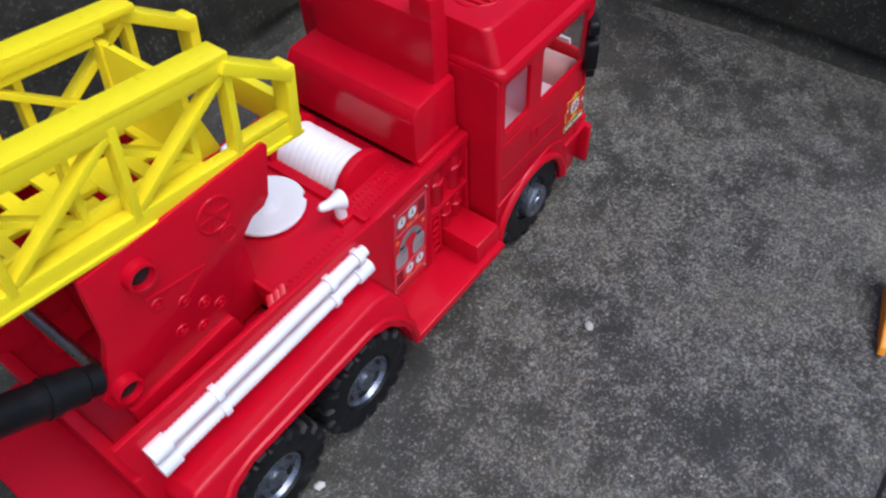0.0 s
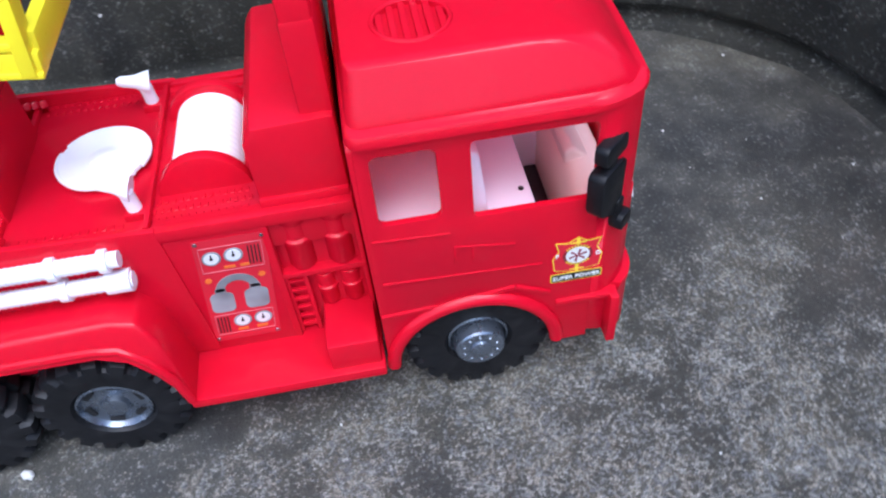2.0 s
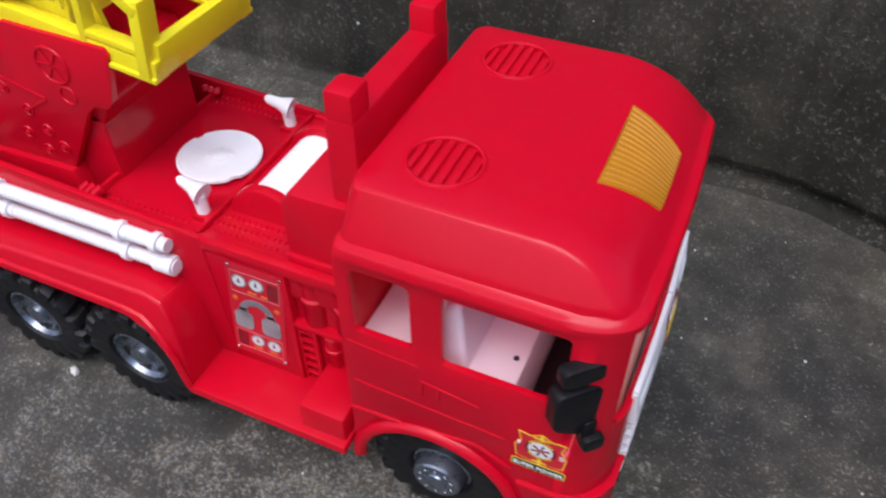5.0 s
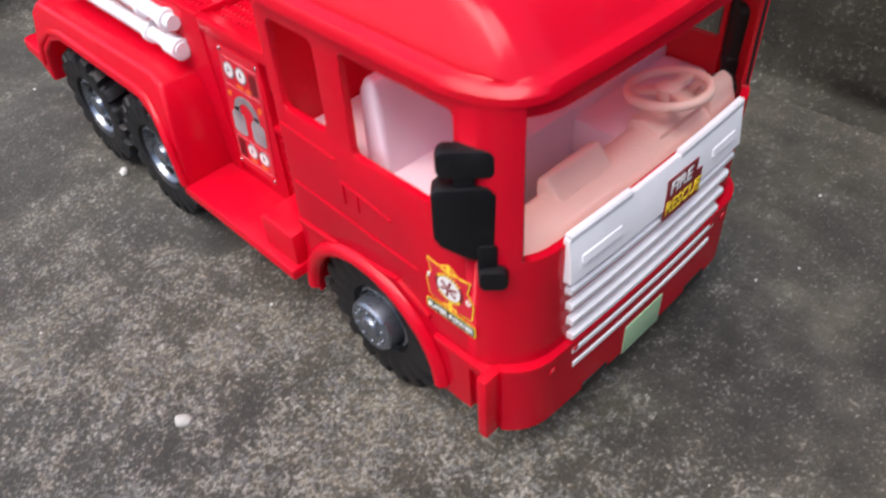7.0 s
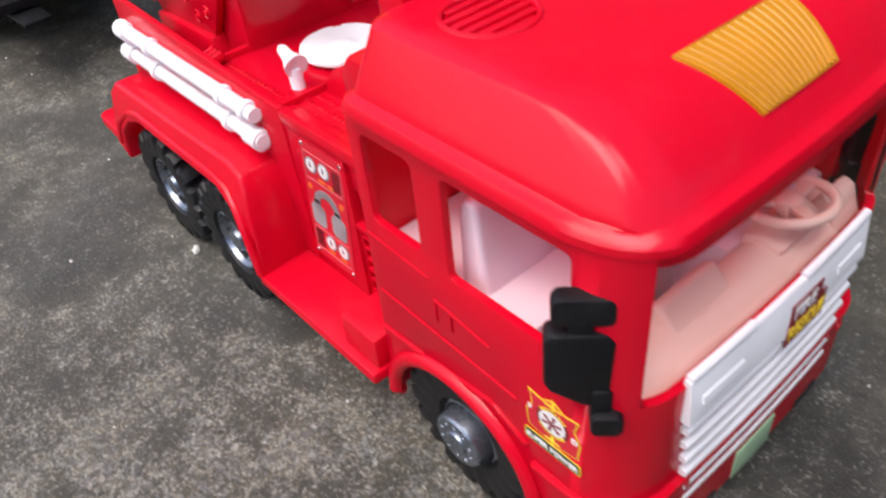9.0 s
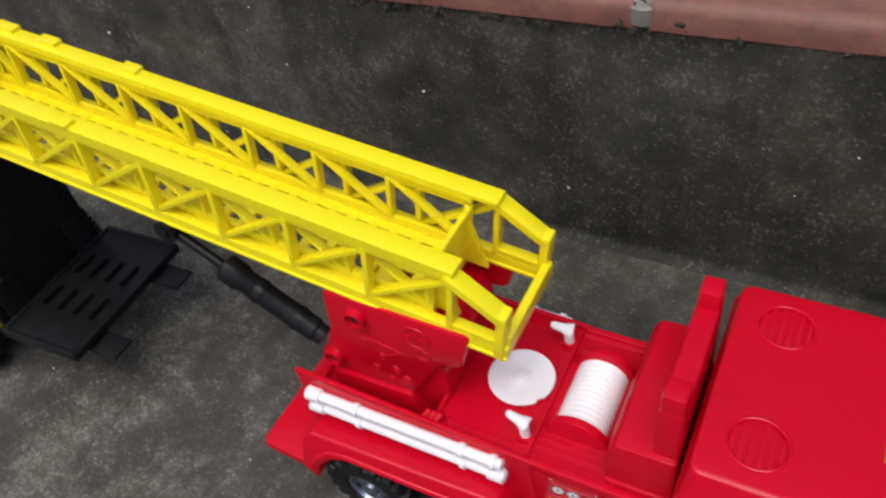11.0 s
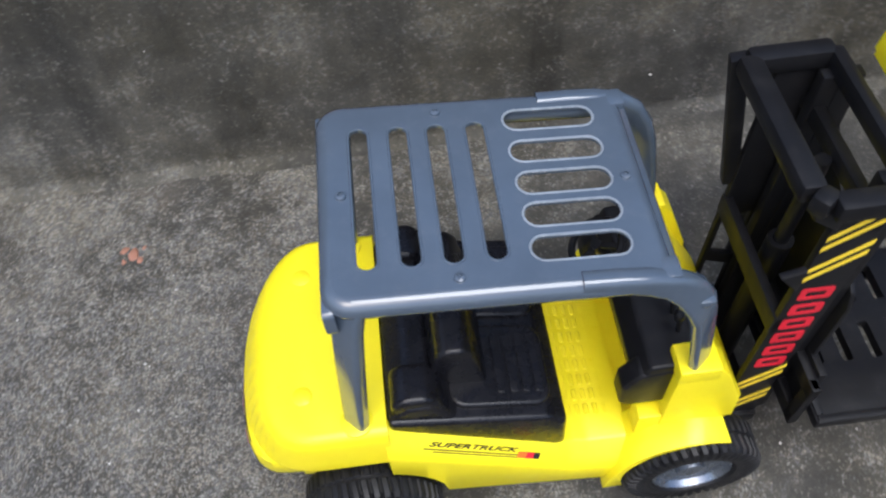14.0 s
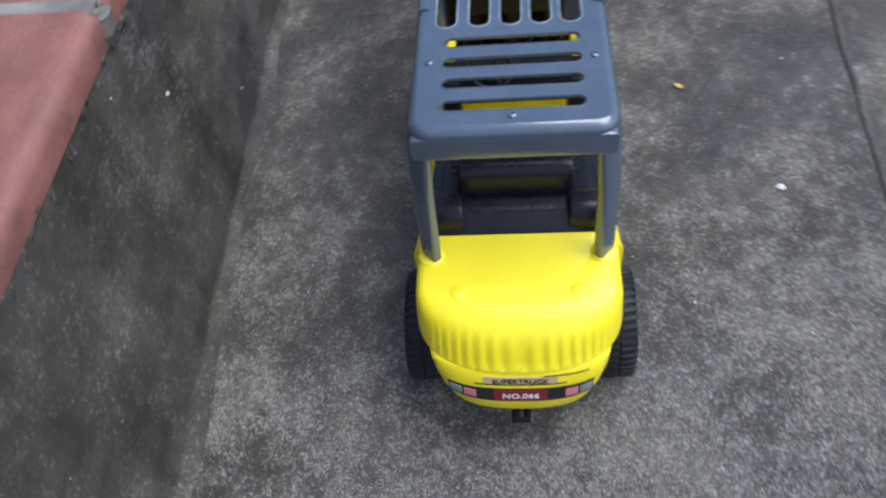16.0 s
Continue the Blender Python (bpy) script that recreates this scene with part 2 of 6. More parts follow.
TERRA, _nt, _b = nodes_of("terracotta")
_co = _nt.nodes.new("ShaderNodeTexCoord").outputs["Object"]
_blot = noise_tex(_nt, _co, 13, 6, 0.66)
_fine = noise_tex(_nt, _co, 240, 3)
_mid = noise_tex(_nt, _co, 32, 5, 0.65)
_clay = ramp(_nt, _mid, [(0.3, (0.165, 0.066, 0.050)), (0.7, (0.265, 0.110, 0.082))])
_clay = mixed(_nt, ramp(_nt, _blot, [(0.55, (0.0,)), (0.68, (0.75,))]), _clay, (0.075, 0.058, 0.050))
_nt.links.new(mixed(_nt, ramp(_nt, _fine, [(0.3, (0.35,)), (0.55, (0.0,))]), _clay, (0.12, 0.06, 0.05)), _b.inputs["Base Color"])
_nt.links.new(ramp(_nt, _mid, [(0.3, (0.5,)), (0.7, (0.75,))]), _b.inputs["Roughness"])
bumped(_nt, _b, _mid, 0.4, 0.002)


# mesh tools ---------------------------------------------------------------
def merge(bm, piece, m=None):
    if m is not None:
        piece.transform(m)
    me = bpy.data.meshes.new("piece")
    piece.to_mesh(me)
    piece.free()
    bm.from_mesh(me)
    bpy.data.meshes.remove(me)


def soften(bm, width, segments=2, angle=0.5):
    if width > 0:
        edges = [e for e in bm.edges if len(e.link_faces) == 2 and e.calc_face_angle(0) > angle]
        bmesh.ops.bevel(bm, geom=edges, offset=width, segments=segments, affect="EDGES", clamp_overlap=True, profile=0.6)


def box(bm, a, b, bevel=0.0, m=None, segments=2):
    p = bmesh.new()
    bmesh.ops.create_cube(p, size=1)
    for v in p.verts:
        v.co = Vector([(a[i] + b[i]) / 2 + v.co[i] * (b[i] - a[i]) for i in range(3)])
    soften(p, bevel, segments)
    merge(bm, p, m)


PLANES = {"x": lambda u, v, w: (w, u, v), "y": lambda u, v, w: (u, w, v), "z": lambda u, v, w: (u, v, w)}


def plate(bm, outer, axis, lo, hi, holes=(), bevel=0.0, m=None, segments=2):
    """A flat shape with holes, given by outlines in the plane across the axis, thick from lo to hi."""
    p, put = bmesh.new(), PLANES[axis]
    edges = []
    for loop in (outer, *holes):
        vs = [p.verts.new(put(u, v, lo)) for u, v in loop]
        edges += [p.edges.new((vs[i], vs[(i + 1) % len(vs)])) for i in range(len(vs))]
    if holes:
        bmesh.ops.triangle_fill(p, use_beauty=True, use_dissolve=False, edges=edges)
    else:
        p.faces.new(p.verts)
    made = bmesh.ops.extrude_face_region(p, geom=list(p.faces))
    move = Vector(put(0, 0, hi - lo))
    for v in made["geom"]:
        if isinstance(v, bmesh.types.BMVert):
            v.co += move
    bmesh.ops.recalc_face_normals(p, faces=list(p.faces))
    soften(p, bevel, segments)
    merge(bm, p, m)


def frame_of(p, q, up=(0, 0, 1)):
    d = (Vector(q) - Vector(p)).normalized()
    side = d.cross(Vector(up))
    if side.length < 1e-5:
        side = d.cross(Vector((1, 0, 0)))
    side.normalize()
    return d, side, side.cross(d)


def beam(bm, p, q, w, h, bevel=0.0, up=(0, 0, 1)):
    """A bar of w across and h high from p to q."""
    d, s, u = frame_of(p, q, up)
    length = (Vector(q) - Vector(p)).length
    m = Matrix((d, s, u)).transposed().to_4x4()
    m.translation = Vector(p)
    box(bm, (0, -w / 2, -h / 2), (length, w / 2, h / 2), bevel, m)


def tube(bm, pts, r, seg=12, flat=1.0, caps=True, up=(0, 0, 1)):
    """A round or oval bar through points; r may be a list."""
    rings = []
    for i, c in enumerate(pts):
        a, b = pts[max(0, i - 1)], pts[min(len(pts) - 1, i + 1)]
        _, s, u = frame_of(a, b, up)
        rr = r[i] if isinstance(r, (list, tuple)) else r
        rings.append([bm.verts.new(Vector(c) + rr * (math.cos(k * math.tau / seg) * s + flat * math.sin(k * math.tau / seg) * u)) for k in range(seg)])
    loft(bm, rings, caps)


def loft(bm, rings, caps=True):
    n = len(rings[0])
    for a, b in zip(rings, rings[1:]):
        for i in range(n):
            j = (i + 1) % n
            bm.faces.new((a[i], a[j], b[j], b[i]))
    if caps:
        bm.faces.new(rings[0][::-1])
        bm.faces.new(rings[-1])


def ring_of(bm, pts):
    return [bm.verts.new(p) for p in pts]


def turned(bm, profile, centre, axis, seg=32, caps=True):
    """A turned shape: profile of (radius, way along the axis), closed on itself when it ends where it began."""
    c, put = Vector(centre), PLANES[axis]
    rings = []
    for r, w in profile:
        rings.append([bm.verts.new(c + Vector(put(r * math.cos(k * math.tau / seg), r * math.sin(k * math.tau / seg), w))) for k in range(seg)])
    loft(bm, rings, caps)


def hoop(bm, centre, axis, R, r, seg=32, small=8, m=None):
    p = bmesh.new()
    c, put = Vector(centre), PLANES[axis]
    rings = []
    for i in range(seg):
        a = i * math.tau / seg
        rings.append([p.verts.new(c + Vector(put((R + r * math.cos(b)) * math.cos(a), (R + r * math.cos(b)) * math.sin(a), r * math.sin(b)))) for b in (k * math.tau / small for k in range(small))])
    rings.append(rings[0])
    loft(p, rings, caps=False)
    merge(bm, p, m)


def rounded(x0, x1, y0, y1, r, n=5, rs=None):
    """A rectangle's outline with round corners, anticlockwise; rs: its own radius for each corner."""
    rs = rs or (r, r, r, r)
    out = []
    for (cx, cy, a0), q in zip(((x1, y0, -90), (x1, y1, 0), (x0, y1, 90), (x0, y0, 180)), rs):
        sx, sy = (-1 if cx == x1 else 1), (-1 if cy == y1 else 1)
        for k in range(n + 1):
            a = radians(a0 + 90 * k / n)
            out.append((cx + sx * q + q * math.cos(a), cy + sy * q + q * math.sin(a)))
    return out


def circle(cx, cy, r, n=28):
    return [(cx + r * math.cos(k * math.tau / n), cy + r * math.sin(k * math.tau / n)) for k in range(n)]


def arc(cx, cy, r, a0, a1, n=12):
    return [(cx + r * math.cos(radians(a0 + (a1 - a0) * k / n)), cy + r * math.sin(radians(a0 + (a1 - a0) * k / n))) for k in range(n + 1)]


def shaped(name, bm, material, sharp=38):
    bmesh.ops.remove_doubles(bm, verts=bm.verts, dist=1e-6)
    bmesh.ops.recalc_face_normals(bm, faces=list(bm.faces))
    me = bpy.data.meshes.new(name)
    bm.to_mesh(me)
    bm.free()
    me.materials.append(material)
    me.shade_smooth()
    me.set_sharp_from_angle(angle=radians(sharp))
    return me


def part(name, bm, material, parent, label="", sharp=38):
    ob = new(name, shaped(name, bm, material, sharp))
    ob.parent = parent
    return tagged(ob, label)


def lettering(name, body, size, m, material, parent, wide=1.0, slant=0.0):
    """Flat letters, centred, 0.2 mm proud of the plane m (x along the line, y up it)."""
    cu = bpy.data.curves.new(name, "FONT")
    cu.body, cu.size, cu.align_x, cu.align_y, cu.extrude, cu.shear, cu.offset = body, size, "CENTER", "CENTER", 0.00015, slant, size * 0.012
    cu.resolution_u = 3
    ob = bpy.data.objects.new(name, cu)
    scene.collection.objects.link(ob)
    bpy.context.view_layer.update()
    me = bpy.data.meshes.new_from_object(ob)
    bpy.data.objects.remove(ob)
    bpy.data.curves.remove(cu)
    me.transform(m @ Matrix.Diagonal((wide, 1, 1, 1)))
    me.materials.clear()
    me.materials.append(material)
    out = new(name, me)
    out.parent = parent
    return out


def facing(axis, x, y, z):
    """The plane of a sticker: its x along the line, its y up, its face towards -y, +x or +y."""
    turn = {"-y": ((1, 0, 0), (0, 0, 1), (0, -1, 0)), "+y": ((-1, 0, 0), (0, 0, 1), (0, 1, 0)), "+x": ((0, 1, 0), (0, 0, 1), (1, 0, 0)), "-x": ((0, -1, 0), (0, 0, 1), (-1, 0, 0)), "+z": ((1, 0, 0), (0, 1, 0), (0, 0, 1))}[axis]
    m = Matrix(turn).transposed().to_4x4()
    m.translation = (x, y, z)
    return m

# the ground, one sheet to the horizon ------------------------------------------
WALL_TOP = 0.240
# foot of the porch wall: almost straight, then it turns round the corner of the porch ahead of the fire engine
FOOT = [(-12.0, 0.062), (-2.4, 0.139), (-1.2, 0.211), (-0.95, 0.226), (-0.7, 0.241), (-0.45, 0.252), (-0.3, 0.254), (-0.1, 0.254), (0.02, 0.252), (0.10, 0.248), (0.15, 0.240), (0.20, 0.221), (0.245, 0.188), (0.280, 0.138), (0.300, 0.075), (0.308, 0.0), (0.312, -0.10), (0.315, -0.25), (0.318, -0.6), (0.324, -2.0), (0.34, -12.0)]


def foot_line():
    """Points every centimetre along the foot near the toys, wider apart far off, each with its distance along the line."""
    pts = [Vector(p) for p in FOOT]
    out = []
    for i in range(len(pts) - 1):
        a, b = pts[i], pts[i + 1]
        before, after = pts[max(0, i - 1)], pts[min(len(pts) - 1, i + 2)]
        ta = (b - before).normalized() * (b - a).length
        tb = (after - a).normalized() * (b - a).length
        far = (b - a).length > 1.3
        n = 14 if far else max(2, round((b - a).length / 0.012))
        for k in range(n):
            t = k / n
            out.append((2 * t ** 3 - 3 * t * t + 1) * a + (t ** 3 - 2 * t * t + t) * ta + (3 * t * t - 2 * t ** 3) * b + (t ** 3 - t * t) * tb)
    out.append(pts[-1])
    return out


LINE = foot_line()
WAY = [0.0]
for _a, _b in zip(LINE, LINE[1:]):
    WAY.append(WAY[-1] + (_b - _a).length)
NORMALS = []
for _i in range(len(LINE)):
    _d = (LINE[min(_i + 1, len(LINE) - 1)] - LINE[max(_i - 1, 0)]).normalized()
    NORMALS.append(Vector((-_d.y, _d.x)))


def spread(dense0, dense1, step, far0, far1):
    inner = list(np.arange(dense0, dense1 + 1e-6, step))
    out, s, v = [], step, dense1
    while v < far1:
        s *= 1.5
        v = min(far1, v + s)
        out.append(v)
    low, s, v = [], step, dense0
    while v > far0:
        s *= 1.5
        v = max(far0, v - s)
        low.append(v)
    return low[::-1] + inner + out


def sheet(name, us, vs, place, material, skip=None):
    verts = [place(u, v) for v in vs for u in us]
    n = len(us)
    faces = [(j * n + i, j * n + i + 1, (j + 1) * n + i + 1, (j + 1) * n + i) for j in range(len(vs) - 1) for i in range(n - 1)]
    me = bpy.data.meshes.new(name)
    me.from_pydata(verts, [], faces)
    me.materials.append(material)
    me.shade_smooth()
    return new(name, me)


def ground_height(x, y):
    near = max(0.0, 1 - max(abs(x + 0.4) / 2.5, abs(y) / 2.0))
    z = -0.0012 + near * (0.0011 * noise.noise(Vector((x * 9, y * 9, 0))) + 0.0007 * noise.noise(Vector((x * 31, y * 31, 4))))
    return min(z, 0.0)


def ground_place(x, y):
    z = ground_height(x, y)
    return (x, y, z)


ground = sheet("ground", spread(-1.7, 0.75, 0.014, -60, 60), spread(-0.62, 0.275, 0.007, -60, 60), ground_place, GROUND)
tagged(ground, "weathered dark grey concrete yard with pale worn patches", "ground", kind="structure")

# a low ridge of cement where two pours of the yard meet
bm = bmesh.new()
rings = []
for k in range(161):
    x = -4 + 0.05 * k
    y, w = -0.338 + 0.004 * noise.noise(Vector((x * 4, 7, 1))) + 0.0015 * noise.noise(Vector((x * 19, 2, 1))), 0.0050 + 0.0012 * noise.noise(Vector((x * 11, 5, 1)))
    rings.append(ring_of(bm, [(x, y - w, -0.003), (x, y - w * 0.4, 0.0010), (x, y + w * 0.3, 0.0012), (x, y + w, -0.003)]))
loft(bm, rings)
seam = new("trim", shaped("trim", bm, MORTAR))
tagged(seam, "thin raised cement seam across the concrete yard", "seam", kind="structure")

# the low rendered wall of a raised porch -----------------------------------------
def wall_place(i, z):
    """A point of the rendered face: at a station of the foot line and a height."""
    s, f = WAY[i], z / WALL_TOP
    lean = 0.248 + 0.020 * (LINE[i].x + 0.464) - LINE[i].y if -2.4 < LINE[i].x < 0.06 else -0.004
    d = lean * f - 0.006 * max(0.0, 1 - z / 0.006) ** 2
    ahead = max(0.0, min(1.0, (LINE[i].x - 0.02) / 0.10))
    d += ahead * 0.006 * max(0.0, min(1.0, (0.017 - z) / 0.006)) * (1.0 if z > 0.0 else 0.4)
    d += 0.004 * noise.noise(Vector((s * 3.1, z * 6, 9))) * min(1, f * 4) + 0.0018 * noise.noise(Vector((s * 17, z * 21, 5))) + 0.0007 * noise.noise(Vector((s * 60, z * 60, 2)))
    if z > WALL_TOP - 0.02:
        z += 0.006 * noise.noise(Vector((s * 9, 1, 3))) + 0.003 * noise.noise(Vector((s * 40, 2, 3)))
    p = LINE[i] + NORMALS[i] * d
    return (p.x, p.y, z)


HEIGHTS = [-0.01, 0.0, 0.003, 0.006, 0.011, 0.016, 0.019, 0.022, 0.026] + list(np.linspace(0.034, WALL_TOP, 26))
wall = sheet("wall_porch", range(len(LINE)), HEIGHTS, wall_place, PLASTER)
bm = bmesh.new()
bm.from_mesh(wall.data)
bm.verts.ensure_lookup_table()
edge_row = bm.verts[-len(LINE):]
back_row = [bm.verts.new((LINE[i].x + NORMALS[i].x * 2.2, LINE[i].y + NORMALS[i].y * 2.2, WALL_TOP - 0.004)) for i in range(len(LINE))]
for i in range(len(LINE) - 1):
    bm.faces.new((edge_row[i], edge_row[i + 1], back_row[i + 1], back_row[i]))
bmesh.ops.recalc_face_normals(bm, faces=list(bm.faces))
bm.to_mesh(wall.data)
bm.free()
tagged(wall, "dark stained cement render on a low porch wall", "wall", kind="structure")

# unseen wall, added behind the porch only to hold back sky light
bm = bmesh.new()
box(bm, (-12, 2.35, -0.1), (2.45, 2.6, 2.9))
sky_block = new("wall_sky_block", shaped("wall_sky_block", bm, PLASTER))
tagged(sky_block, "unseen plain wall added behind the porch to block sky light", "wall", kind="structure")

# mortar bed, joints and terracotta tiles along the porch edge --------------------
TILE, JOINT = 0.294, 0.012
TURN = math.atan2(0.020, 1.0)
EDGE = Matrix.Translation((-0.464, 0.2445, 0)) @ Matrix.Rotation(TURN, 4, "Z")
bm = bmesh.new()
box(bm, (-6, 0.012, WALL_TOP - 0.012), (0.48, 0.66, 0.2515))
bm.transform(EDGE)
mortar = new("mortar_bed", shaped("mortar_bed", bm, MORTAR_PALE))
tagged(mortar, "grey mortar bed and joints under the tiles", "mortar", kind="structure")

porch = tagged(new("porch_floor"), "edge of a porch paved with worn terracotta tiles", "porch", kind="structure")


def tile_mesh(kind):
    rnd = random.Random(kind)
    bm = bmesh.new()
    prof = [(0.0, -0.019), (-0.001, -0.004), (0.001, 0.001), (0.005, 0.004), (0.012, 0.005), (0.294, 0.005), (0.294, -0.006), (0.018, -0.006), (0.016, -0.019)]
    rings = []
    for k in range(13):
        x = TILE * k / 12
        rings.append(ring_of(bm, [(x, y + 0.0012 * noise.noise(Vector((x * 20 + kind * 7, y * 9, z * 30))), z + 0.0012 * noise.noise(Vector((x * 18, y * 12 + kind * 3, 1)))) for y, z in prof]))
    loft(bm, rings)
    return shaped("tile", bm, TERRA, 50)


TILES = [tile_mesh(k) for k in range(4)]
rnd = random.Random(4)
for row in range(2):
    for k in range(-14, 2):
        ob = new("tile", TILES[(k * 3 + row) % 4])
        ob.parent = porch
        ob.matrix_basis = EDGE @ pose(JOINT / 2 + k * (TILE + JOINT), row * (TILE + JOINT), 0.2515 + rnd.uniform(-0.001, 0.001), rnd.uniform(-0.3, 0.3), rnd.uniform(-0.3, 0.3), rnd.uniform(-0.25, 0.25))

# crumbling mortar along the joint of wall and tiles
bm = bmesh.new()
rnd = random.Random(11)
for k in range(900):
    x = rnd.uniform(-1.9, 0.12)
    thick = 0.4 + 0.6 * max(0, noise.noise(Vector((x * 5.0, 3, 8)))) * 2 + (1.3 if -0.70 < x < -0.55 else 0)
    at = ((x + 0.464) % (TILE + JOINT))
    joint = at < 0.03 or at > TILE - 0.02
    s = rnd.uniform(0.0025, 0.0065) * (0.7 + 0.45 * thick) * (1.25 if joint else 1)
    z = WALL_TOP - 0.009 + rnd.uniform(-0.006, 0.004) + (rnd.uniform(0, 0.012) if joint else rnd.uniform(0, 0.007) if -0.70 < x < -0.55 else 0)
    p = bmesh.new()
    bmesh.ops.create_icosphere(p, subdivisions=1, radius=1)
    for v in p.verts:
        v.co *= rnd.uniform(0.65, 1.2)
    merge(bm, p, Matrix.LocRotScale((x, 0.249 + 0.020 * (x + 0.464) + rnd.uniform(-0.002, 0.003), z), Euler((rnd.random() * 6, rnd.random() * 6, 0)), (s * 1.4, s * 0.7, s * 0.8)))
crumbs = new("mortar_crumbs", shaped("mortar_crumbs", bm, MORTAR, 30))
tagged(crumbs, "crumbling grey mortar along the edge of the porch wall", "mortar", kind="stuff")
for k in range(-10, 2):
    bm = bmesh.new()
    xj = k * (TILE + JOINT)
    pts = [(xj + 0.002 * noise.noise(Vector((i, k, 0))), 0.001 + i * 0.03, 0.2545) for i in range(21)]
    tube(bm, [(pts[0][0], 0.002, 0.236), (pts[0][0], -0.0015, 0.250)] + pts, [0.009, 0.0085] + [0.0075 + 0.0012 * noise.noise(Vector((i * 2, k, 5))) for i in range(21)], 8, 0.45)
    bm.transform(EDGE)
    ob = new("mortar_joint", shaped("mortar_joint", bm, MORTAR_PALE))
    ob.parent = porch


# wheels ---------------------------------------------------------------------------
def tyre_mesh(R, w, rim, lugs, lug_depth, chunky):
    """A tyre about the y axis, its middle at the origin; the tread blocks stand proud on each shoulder in turn."""
    bm = bmesh.new()
    h = w / 2
    wide = 6
    rings = []
    for k in range(lugs * wide):
        a = k * math.tau / (lugs * wide)
        low = R - lug_depth
        here = k % wide
        on = [R if here in ((0, 1, 2, 3) if chunky else (0, 1, 2, 3)) else low, R if (here + wide // 2) % wide in (0, 1, 2, 3) else low]
        prof = [(rim, -h * 0.70), (rim + 0.0018, -h * 0.94), (R * 0.72, -h * 0.99), (R * 0.84, -h * (1.0 if on[0] == R else 0.93)), (on[0] - R * 0.035, -h * (0.95 if on[0] == R else 0.76)), (on[0], -h * 0.74), (on[0], -h * 0.10), (low, -h * 0.05), (low, h * 0.05), (on[1], h * 0.10), (on[1], h * 0.74), (on[1] - R * 0.035, h * (0.95 if on[1] == R else 0.76)), (R * 0.84, h * (1.0 if on[1] == R else 0.93)), (R * 0.72, h * 0.99), (rim + 0.0018, h * 0.94), (rim, h * 0.70)]
        rings.append([bm.verts.new((r * math.cos(a + 0.05 * y / h), y, r * math.sin(a + 0.05 * y / h))) for r, y in prof])
    rings.append(rings[0])
    loft(bm, rings, caps=False)
    return shaped("wheel", bm, RUBBER, 30)


def rim_mesh(R, w, style):
    """A wheel's rim, its face towards -y."""
    bm = bmesh.new()
    h = w / 2
    if style == "hub":
        turned(bm, [(R, h * 0.6), (R, -h * 0.80), (R * 0.93, -h * 0.85), (R * 0.88, -h * 0.55), (R * 0.84, -h * 0.50), (R * 0.84, -h * 1.05), (R * 0.80, -h * 1.34), (R * 0.74, -h * 1.42), (R * 0.36, -h * 1.42), (R * 0.34, -h * 1.50), (R * 0.26, -h * 1.54), (0.0005, -h * 1.54)], (0, 0, 0), "y", 36)
        for k in range(10):
            a = k * math.tau / 10
            p = bmesh.new()
            bmesh.ops.create_icosphere(p, subdivisions=1, radius=R * 0.06)
            merge(bm, p, Matrix.Translation((R * 0.56 * math.cos(a), -h * 1.41, R * 0.56 * math.sin(a))))
    elif style == "dish":
        turned(bm, [(R, h * 0.6), (R, -h * 0.82), (R * 0.93, -h * 0.86), (R * 0.86, -h * 0.62), (R * 0.62, -h * 0.55), (R * 0.40, -h * 0.62), (R * 0.36, -h * 0.85), (R * 0.22, -h * 0.88), (0.0005, -h * 0.88)], (0, 0, 0), "y", 36)
    else:
        turned(bm, [(R, h * 0.6), (R, -h * 0.80), (R * 0.94, -h * 0.86), (R * 0.86, -h * 0.55), (R * 0.40, -h * 0.35), (R * 0.36, -h * 0.70), (R * 0.15, -h * 0.78), (0.0005, -h * 0.78)], (0, 0, 0), "y", 36)
    return shaped("rim", bm, SILVER, 30)


def slot_mark(R):
    bm = bmesh.new()
    box(bm, (-R * 0.20, -0.0011, -R * 0.075), (R * 0.20, 0.0004, R * 0.075), 0.0004)
    return shaped("slot", bm, INK)


def wheel(parent, x, y, z, tyre, rim, slots=None, left=False):
    ob = new("wheel", tyre)
    ob.parent = parent
    ob.matrix_basis = pose(x, y, z, 0, random.uniform(0, 20), 180 if left else 0)
    r = new("rim", rim)
    r.parent = ob
    if slots:
        me, R, w = slots
        for k in range(6):
            q = new("slot", me)
            q.parent = ob
            q.matrix_basis = Matrix.Rotation(k * math.tau / 6, 4, "Y") @ Matrix.Translation((0, -w / 2 * 0.585, R * 0.74))
    return ob


# the fire engine ---------------------------------------------------------------------
truck = tagged(new("toy_fire_engine"), "red plastic toy fire engine with a yellow ladder on concrete", "toy truck")

T_TYRE = tyre_mesh(0.0352, 0.024, 0.0172, 18, 0.0034, True)
T_TYRE_FRONT = tyre_mesh(0.0352, 0.024, 0.0148, 18, 0.0034, True)
T_HUB = rim_mesh(0.0148, 0.024, "hub")
T_DISH = rim_mesh(0.0172, 0.024, "dish")
T_SLOTS = (slot_mark(0.0172), 0.0172, 0.024)
for side in (-1, 1):
    wheel(truck, 0.0, side * 0.0615, 0.0350, T_TYRE_FRONT, T_HUB, None, side > 0)
    for x in (-0.174, -0.247):
        wheel(truck, x, side * 0.0655, 0.0350, T_TYRE, T_DISH, T_SLOTS, side > 0)
bm = bmesh.new()
box(bm, (-0.30, -0.036, 0.030), (0.060, 0.036, 0.046), 0.003)
